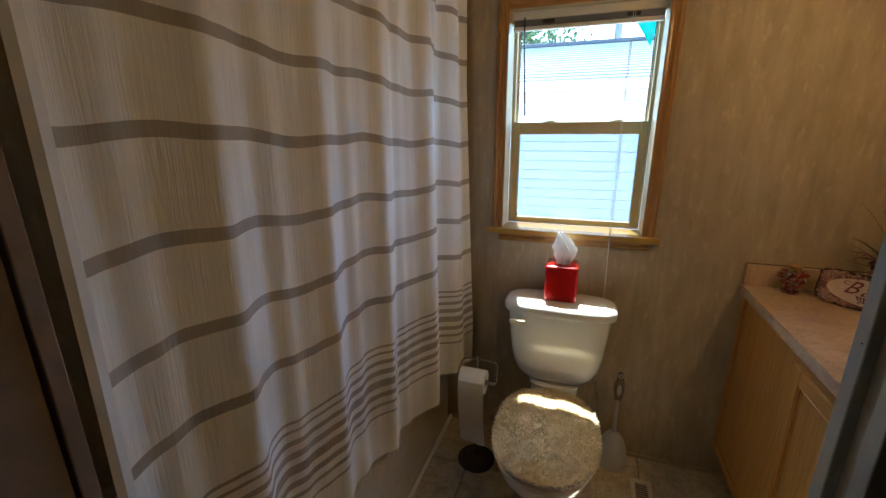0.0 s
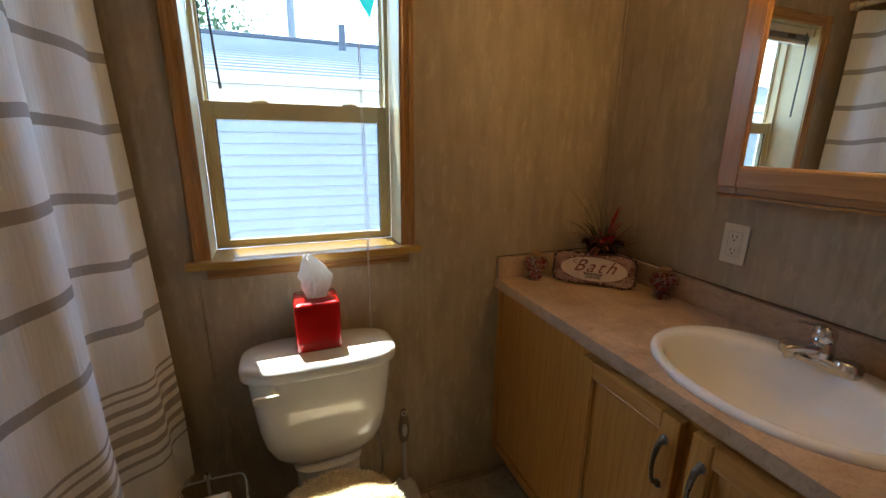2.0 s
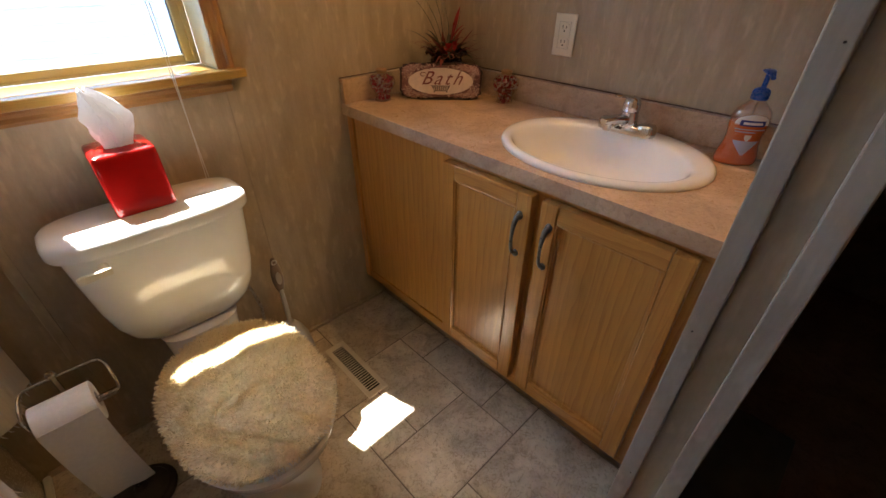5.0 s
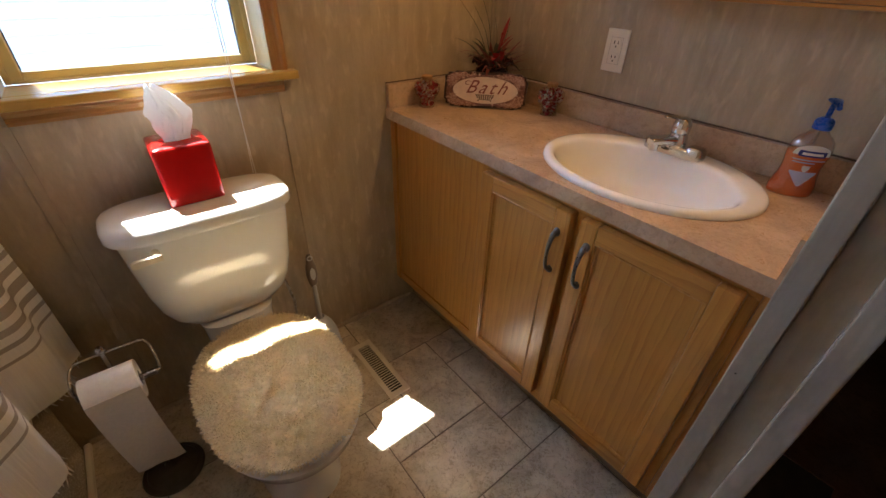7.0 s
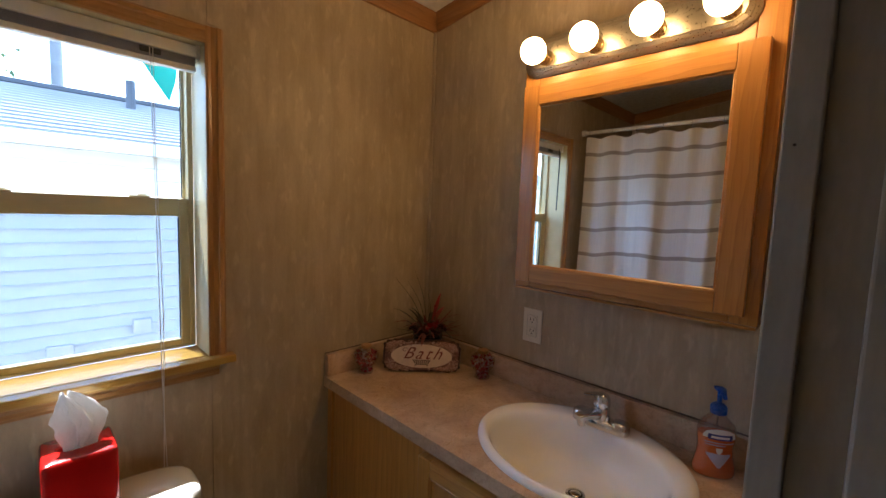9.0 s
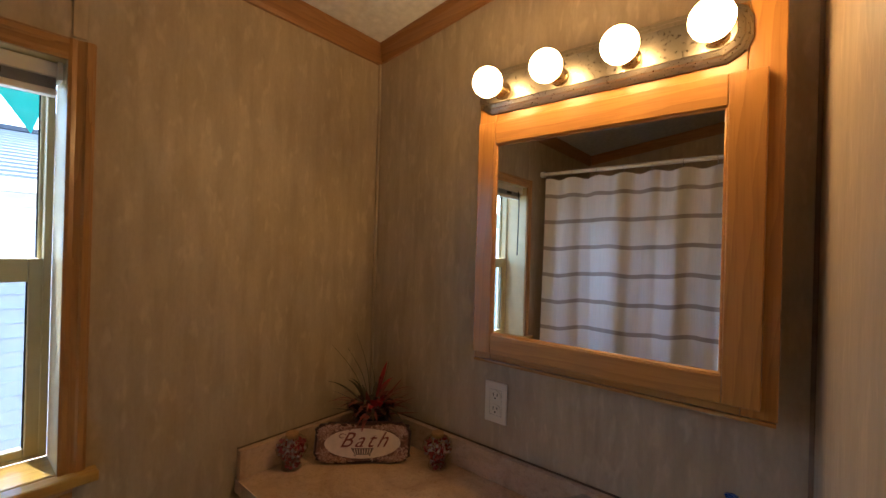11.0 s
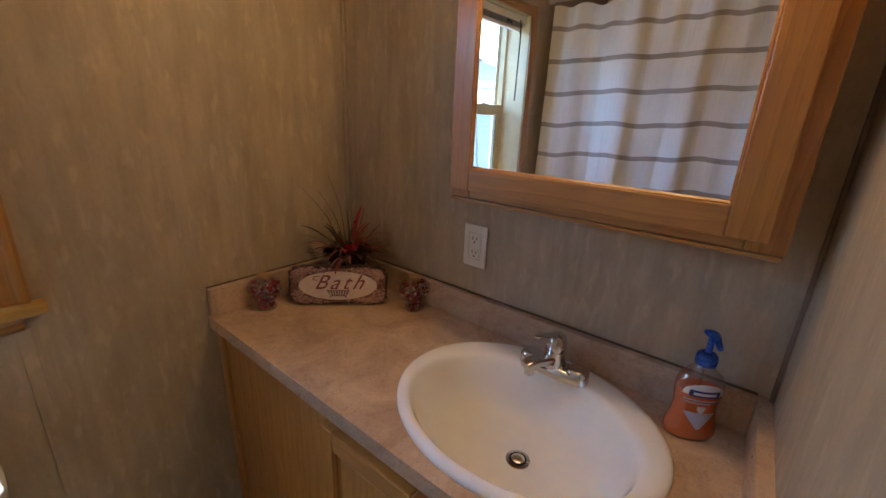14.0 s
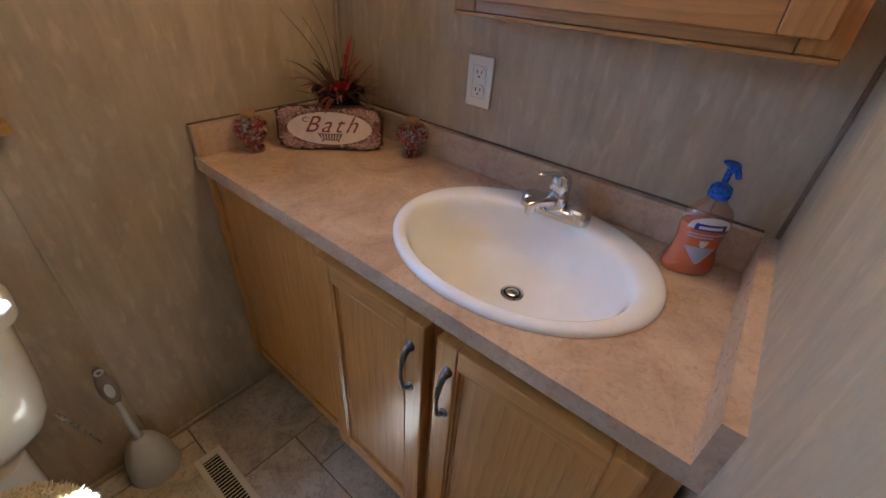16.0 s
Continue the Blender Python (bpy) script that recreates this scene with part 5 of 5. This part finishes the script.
# dark curled petals round the mouth of the pot, with pale brown rims
for k in range(9):
    a = 0.4 + 0.70 * k
    bm = bmesh.new()
    c, sd = Vector((math.cos(a), math.sin(a), 0)), Vector((-math.sin(a), math.cos(a), 0))
    rows = []
    for i in range(7):
        f = i / 6
        ctr = Vector((PX, PY, TOP_Z + 0.092)) + c * (0.030 + 0.045 * math.sin(1.9 * f)) + Vector((0, 0, 0.050 * math.sin(2.3 * f)))
        w = 0.030 * math.sin(0.5 + 2.3 * f)
        rows.append([ctr + sd * (w * u) + c * (-0.012 * u * u) + Vector((0, 0, 0.010 * u * u)) for u in (-1, -0.5, 0, 0.5, 1)])
    grid = [[bm.verts.new((min(1.094, p.x), min(1.794, p.y), p.z)) for p in row] for row in rows]
    for g0, g1 in zip(grid, grid[1:]):
        for u in range(4):
            bm.faces.new((g0[u], g0[u + 1], g1[u + 1], g1[u]))
    petal = part("petal", bm, PETAL_DARK, plant, "dark curled fabric petal", smooth=True)
    bm = bmesh.new()
    tube(bm, [(min(1.094, p.x), min(1.794, p.y), p.z) for p in rows[-1]], 0.0016, 5)
    part("petal_rim", bm, PETAL_RIM, petal)


rnd = random.Random(21)
ROOT = (PX, PY, TOP_Z + 0.10)
for i in range(16):
    a = rnd.uniform(0, 6.283)
    r = rnd.uniform(0.04, 0.085)
    bm = bmesh.new()
    tip = (min(1.09, PX + r * math.cos(a)), min(1.79, PY + r * math.sin(a)), TOP_Z + rnd.uniform(0.09, 0.155))
    blade(bm, ROOT, tip, 0.025, rnd.uniform(0.022, 0.038))
    part("leaf", bm, LEAF, plant)
for i in range(66):
    a = rnd.uniform(math.pi * 0.85, math.pi * 2.15) if i % 3 else rnd.uniform(0, 6.283)
    r = rnd.uniform(0.07, 0.165)
    bm = bmesh.new()
    tip = (min(1.093, PX + r * math.cos(a)), min(1.793, PY + r * math.sin(a)), TOP_Z + rnd.uniform(0.120, 0.215))
    blade(bm, ROOT, tip, rnd.uniform(0.0, 0.03), rnd.uniform(0.008, 0.019))
    part("leaf", bm, LEAF_RED if i % 3 else LEAF, plant)
for tip in ((0.900, 1.770, 1.215), (0.945, 1.745, 1.200), (1.005, 1.775, 1.235), (0.975, 1.66, 1.16), (1.05, 1.66, 1.15)):
    bm = bmesh.new()
    mid = Vector(ROOT).lerp(Vector(tip), 0.5) + Vector((0.008, -0.006, 0.02))
    tube(bm, curve_points([ROOT, mid, tip], 5), [0.0014 - 0.001 * k / 10 for k in range(11)], 5)
    part("stem", bm, LEAF, plant, "thin dark stem")
for (x, y, z), s in (((0.958, 1.622, 1.040), 0.026), ((0.975, 1.612, 1.052), 0.018), ((0.998, 1.640, 1.108), 0.012)):
    bm = bmesh.new()
    for k in range(6):
        a = k * 1.047
        blade(bm, (x, y, z - 0.3 * s), (x + s * math.cos(a), y - 0.3 * s, z + s * math.sin(a)), 0.2 * s, s * 0.9, 4)
    part("flower", bm, FLOWER, plant, "red fabric flower")

for base, tip, w in (((0.984, 1.640, 1.060), (1.016, 1.632, 1.165), 0.024), ((0.978, 1.640, 1.050), (0.996, 1.630, 1.120), 0.020), ((0.990, 1.640, 1.070), (1.030, 1.625, 1.110), 0.013)):
    bm = bmesh.new()
    blade(bm, base, tip, 0.004, w)
    part("leaf", bm, FLOWER, plant, "upright red leaf")

# ---- outlet ----
OY, OZ = 1.267, 1.103
outlet = thing("wall_outlet", "ivory duplex wall outlet above the splash", "outlet", (EAST, OY, OZ))
part("plate", B((EAST - 0.006, EAST - 0.0005, OY - 0.036, OY + 0.036, OZ - 0.058, OZ + 0.058), bevel=0.0025), PLATE, outlet)
for s in (1, -1):
    bm = bmesh.new()
    rings(bm, [[Vector((x, OY + 0.0165 * math.copysign(abs(math.cos(a)) ** 0.6, math.cos(a)), OZ + s * 0.0195 + 0.0140 * math.copysign(abs(math.sin(a)) ** 0.8, math.sin(a)))) for a in [2 * math.pi * k / 28 for k in range(28)]] for x in (EAST - 0.0055, EAST - 0.0078)])
    face = part("receptacle", bm, PLATE, outlet)
    for dy, h in ((0.0062, 0.0042), (-0.0062, 0.0034)):
        part("slot", B((EAST - 0.0083, EAST - 0.0070, OY + dy - 0.0011, OY + dy + 0.0011, OZ + s * 0.0195 + 0.003 - h, OZ + s * 0.0195 + 0.003 + h)), DARK, face)
    bm = bmesh.new()
    lathe(bm, 0, 0, [(0.0024, 0), (0.0024, 0.0012)], 12, m=pose(EAST - 0.0071, OY, OZ + s * 0.0195 - 0.0075, 0, -90, 0))
    part("ground_hole", bm, DARK, face)
part("rim_line", B((EAST - 0.0064, EAST - 0.0052, OY - 0.0195, OY + 0.0195, OZ - 0.0365, OZ - 0.0355), (EAST - 0.0064, EAST - 0.0052, OY - 0.0195, OY + 0.0195, OZ + 0.0355, OZ + 0.0365), (EAST - 0.0064, EAST - 0.0052, OY - 0.0195, OY - 0.0185, OZ - 0.0355, OZ + 0.0355), (EAST - 0.0064, EAST - 0.0052, OY + 0.0185, OY + 0.0195, OZ - 0.0355, OZ + 0.0355)), RIM_TAN, outlet)

# ---- medicine cabinet with mirror and light bar ----
MX = 0.976
# same oak, darkened in its colour to offset the bulb light close above
MED_DIM_Y = oak("cabinet_oak_dimmed_y", 1, (0.47, 0.222, 0.045), (0.30, 0.128, 0.022))
MED_DIM_Z = oak("cabinet_oak_dimmed_z", 2, (0.47, 0.222, 0.045), (0.30, 0.128, 0.022))
med = thing("medicine_cabinet", "honey oak medicine cabinet with a framed mirror door", "medicine cabinet", (EAST, 0.95, 1.26))
part("case", B((MX + 0.016, EAST - 0.0005, 0.656, 1.256, 1.264, 1.972)), MED_DIM_Z, med)
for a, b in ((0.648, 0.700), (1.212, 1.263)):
    part("face_stile", B((MX, MX + 0.0155, a, b, 1.257, 1.980), bevel=0.002), MED_DIM_Z, med)
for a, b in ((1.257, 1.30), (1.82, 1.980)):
    part("face_rail", B((MX + 0.0004, MX + 0.0155, 0.7004, 1.2116, a, b), bevel=0.002), MED_DIM_Y, med)
part("bottom_ledge", B((MX - 0.004, EAST - 0.0006, 0.650, 1.261, 1.2490, 1.2565), bevel=0.002), MED_DIM_Y, med)
DF = 0.954
dy0, dy1, dz0, dz1 = 0.671, 1.252, 1.277, 1.852
door = part("mirror_door", B((DF + 0.0135, DF + 0.021, dy0 + 0.01, dy1 - 0.01, dz0 + 0.01, dz1 - 0.01)), MED_DIM_Z, med, "oak-framed mirror door")
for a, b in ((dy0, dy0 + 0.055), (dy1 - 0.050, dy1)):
    part("door_stile", B((DF, DF + 0.0213, a, b, dz0, dz1), bevel=0.0025), MED_DIM_Z, door)
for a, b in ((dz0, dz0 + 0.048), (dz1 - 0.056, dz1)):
    part("door_rail", B((DF + 0.0004, DF + 0.0211, dy0 + 0.0554, dy1 - 0.0504, a, b), bevel=0.002), MED_DIM_Y, door)
part("mirror", B((DF + 0.008, DF + 0.013, dy0 + 0.050, dy1 - 0.045, dz0 + 0.044, dz1 - 0.052)), MIRROR, door, "clear mirror glass")
bm = bmesh.new()
a0, a1, c0, c1 = dy0 + 0.055, dy1 - 0.050, dz0 + 0.048, dz1 - 0.056
rings(bm, [[Vector((DF + dx, u, v)) for u, v in ((a0 + i, c0 + i), (a1 - i, c0 + i), (a1 - i, c1 - i), (a0 + i, c1 - i))] for dx, i in ((0.003, -0.001), (0.003, 0.002), (0.006, 0.005), (0.0082, 0.0055))], False, False)
part("mirror_bead", bm, MED_DIM_Y, door)

lamp = thing("vanity_light", "brushed nickel vanity light bar with four lit globe bulbs", "light fixture", (MX, 0.965, 1.91))
bm = bmesh.new()


def bar_outline(i):
    y0, y1, z0, z1, c = 0.694 + i, 1.262 - i, 1.877 + i, 1.985 - i, 0.036 - 0.55 * i
    return [(y0 + c, z0), (y1 - c, z0), (y1 - c * 0.25, z0 + c * 0.45), (y1, z0 + c), (y1, z1 - c), (y1 - c * 0.25, z1 - c * 0.45), (y1 - c, z1), (y0 + c, z1), (y0 + c * 0.25, z1 - c * 0.45), (y0, z1 - c), (y0, z0 + c), (y0 + c * 0.25, z0 + c * 0.45)]


rings(bm, [[Vector((x, u, v)) for u, v in bar_outline(i)] for x, i in ((MX - 0.0005, 0.0), (MX - 0.006, 0.0), (MX - 0.008, 0.004), (MX - 0.010, 0.005), (MX - 0.012, 0.010), (MX - 0.015, 0.012), (MX - 0.018, 0.020), (MX - 0.020, 0.022))])
part("back_plate", bm, NICKEL, lamp)
for y in (1.184, 1.039, 0.891, 0.746):
    bm = bmesh.new()
    lathe(bm, 0, 0, [(0.021, 0.0), (0.021, 0.004), (0.0185, 0.006), (0.0185, 0.030), (0.0165, 0.032)], 24, m=pose(MX - 0.0198, y, 1.922, 0, -90, 0))
    part("socket", bm, SOCKET, lamp, "dark brass socket", smooth=True)
    bm = bmesh.new()
    R = 0.0345
    prof = [(0.0125, 0.0), (0.0128, 0.006)] + [(R * math.sin(a), 0.006 + 0.0335 - R * math.cos(a)) for a in [0.34 + (math.pi - 0.36) * k / 18 for k in range(19)]]
    lathe(bm, 0, 0, prof, 32, m=pose(MX - 0.0495, y, 1.922, 0, -90, 0))
    part("globe_bulb", bm, BULB, lamp, "lit frosted globe bulb", smooth=True)

# ---- outside the window ----
structure("ground", B((-400, 400, 2.04, 800, -1.0, -0.75)), GROUND, "pale gravel yard between the homes", "ground")
house = thing("neighbour_house", "white lap-sided neighbouring home with a low metal roof", "house", (0, 4.8, -0.75))
part("wall", B((-7, 8, 4.86, 9.0, -0.75, 1.99)), SIDING, house)
for i in range(26):
    z = -0.70 + 0.102 * i
    bm = bmesh.new()
    prism(bm, [(4.798, z), (4.858, z), (4.858, z + 0.104), (4.826, z + 0.104), (4.808, z + 0.004)], 0, -7, 8)
    part("siding_board", bm, SIDING, house)
bm = bmesh.new()
prism(bm, [(4.62, 1.925), (6.90, 2.665), (9.2, 1.925), (9.2, 1.885), (6.90, 2.625), (4.62, 1.885)], 0, -7.2, 8.2)
roof = part("roof", bm, ROOFING, house, "ribbed pale metal roof")
for i in range(16):
    f = (i + 0.5) / 16
    y, z = 4.62 + 2.28 * f, 1.925 + 0.74 * f
    part("roof_rib", B((-7.2, 8.2, y - 0.012, y + 0.012, z - 0.004, z + 0.016)), ROOFING, roof)
part("ridge_cap", B((-7.2, 8.2, 6.80, 7.0, 2.640, 2.695), bevel=0.01), RIDGE, house, "dark ridge cap")
part("fascia", B((-7.2, 8.2, 4.60, 4.622, 1.84, 1.93)), BLIND, house, "white fascia board")
bm = bmesh.new()
tube(bm, [(0.76, 6.3, 2.44), (0.76, 6.3, 2.78)], 0.045, 14)
part("vent_pipe", bm, RIDGE, house, "dark roof vent pipe")
part("wall_box", B((0.50, 0.63, 4.75, 4.808, 0.36, 0.47), bevel=0.01), BLIND, house, "small white wall vent")
part("wall_box", B((-0.04, 0.12, 4.75, 4.808, 0.26, 0.34), bevel=0.01), BLIND, house, "small white wall vent")

pennant = thing("pennant", "teal pennant flag hung outside the upper window", "flag", (0.20, 2.06, 1.90))
bm = bmesh.new()
rings(bm, [[Vector((x, y + dy, z)) for x, y, z in ((0.152, 2.062, 1.895), (0.200, 2.066, 1.894), (0.246, 2.060, 1.893), (0.240, 2.064, 1.845), (0.223, 2.060, 1.785), (0.190, 2.066, 1.838))] for dy in (0.0, 0.0012)])
part("cloth", bm, TEAL, pennant)
bm = bmesh.new()
tube(bm, curve_points([(-0.285, 2.025, 1.935), (0.0, 2.055, 1.905), (0.19, 2.063, 1.886), (0.270, 2.025, 1.93)], 5), 0.002, 6)
part("string", bm, CORD, pennant)

pole = thing("utility_pole", "grey wooden utility pole beyond the neighbouring home", "pole", (0.53, 14.0, -0.75))
bm = bmesh.new()
tube(bm, [(0.53, 14.0, -0.75), (0.53, 14.0, 9.0)], [0.13, 0.10], 14)
part("shaft", bm, POLE, pole, smooth=True)


def tree(x, y, height, spread, seed):
    t = thing("tree", "leafy green tree beyond the neighbouring roof", "tree", (x, y, -0.75), "trees behind the house")
    r = random.Random(seed)
    bm = bmesh.new()
    top = Vector((x, y, height * 0.8))
    tube(bm, curve_points([(x, y, -0.75), (x + 0.1, y, height * 0.3), tuple(top)], 5), [0.16 - 0.012 * i for i in range(11)], 10)
    tips = []
    for i in range(9):
        a = r.uniform(0, 6.283)
        b = Vector((x + 0.08, y, height * r.uniform(0.3, 0.6)))
        e = Vector((x + spread * 0.7 * math.cos(a), y + spread * 0.7 * math.sin(a), height * r.uniform(0.55, 0.9)))
        tube(bm, [b, b.lerp(e, 0.5) + Vector((0, 0, 0.12)), e], [0.05, 0.03, 0.012], 6)
        tips.append(e)
    part("trunk", bm, BARK, t)
    vs, fs = [], []
    for i in range(2600):
        c = r.choice(tips + [top])
        p = c + Vector((r.gauss(0, spread * 0.26), r.gauss(0, spread * 0.26), r.gauss(0, height * 0.10)))
        m = pose(0, 0, 0, r.uniform(0, 360), r.uniform(0, 360), r.uniform(0, 360))
        s = r.uniform(0.05, 0.11)
        k = len(vs)
        vs += [p + m @ Vector(d) * s for d in ((1, 0, 0), (0, 0.55, 0.12), (-1, 0, 0), (0, -0.55, 0.12))]
        fs += [(k, k + 1, k + 2, k + 3)]
    me = bpy.data.meshes.new("crown")
    me.from_pydata(vs, [], fs)
    me.materials.append(FOLIAGE)
    c = new("crown", me)
    c.parent = t
    c.matrix_parent_inverse = Matrix.Translation(ORIGIN[t.name]).inverted()


tree(-1.6, 13.0, 4.6, 1.5, 1)
tree(-3.6, 15.0, 5.0, 1.9, 2)

# ---- floor tiles, each a piece of its own ----
TILES = [(0.218, 0.582, 0.905, 1.133), (0.360, 0.582, 1.133, 1.495), (0.218, 0.360, 1.133, 1.355), (0.582, 0.725, 1.355, 1.495), (0.725, 0.95, 1.355, 1.495), (0.582, 0.810, 1.050, 1.355),
         (0.810, 1.10, 1.050, 1.355), (0.582, 0.725, 0.905, 1.050), (0.725, 1.10, 0.905, 1.050), (0.360, 0.725, 0.590, 0.905), (0.725, 1.10, 0.590, 0.905), (0.360, 0.725, 1.495, 1.80), (0.725, 1.10, 1.495, 1.80),
         (-0.005, 0.360, 1.355, 1.720), (-0.005, 0.360, 1.720, 1.80), (-0.005, 0.218, 0.905, 1.355), (0.140, 0.360, 0.540, 0.905), (-0.225, 0.140, 0.540, 0.905), (-0.370, -0.005, 0.905, 1.270),
         (-0.370, -0.005, 1.270, 1.495), (-0.370, -0.005, 1.495, 1.80), (-0.555, -0.370, 0.905, 1.130), (-0.555, -0.370, 1.130, 1.495), (-0.555, -0.370, 1.495, 1.80), (-0.555, -0.225, 0.540, 0.905),
         (-0.555, -0.225, 0.262, 0.540), (-0.225, 0.140, 0.262, 0.540), (0.140, 0.322, 0.262, 0.540)]
floor_ob = bpy.data.objects["floor"]
for a, b, c, d in TILES:
    bm = bmesh.new()
    cx, cy = (a + b) / 2 - 0.012, (c + d) / 2 + 0.008
    w, h = (b - a) / 2 - 0.0022, (d - c) / 2 - 0.0022
    rings(bm, [[Vector((sx * (w - i), sy * (h - i), z)) for sx, sy in ((-1, -1), (1, -1), (1, 1), (-1, 1))] for z, i in ((-0.003, 0.0), (-0.0008, 0.0), (0.0, 0.002))], False, True)
    t = new("tile", finish("tile", bm, TILE))
    t.location = (cx, cy, 0.0)
    t.parent = floor_ob
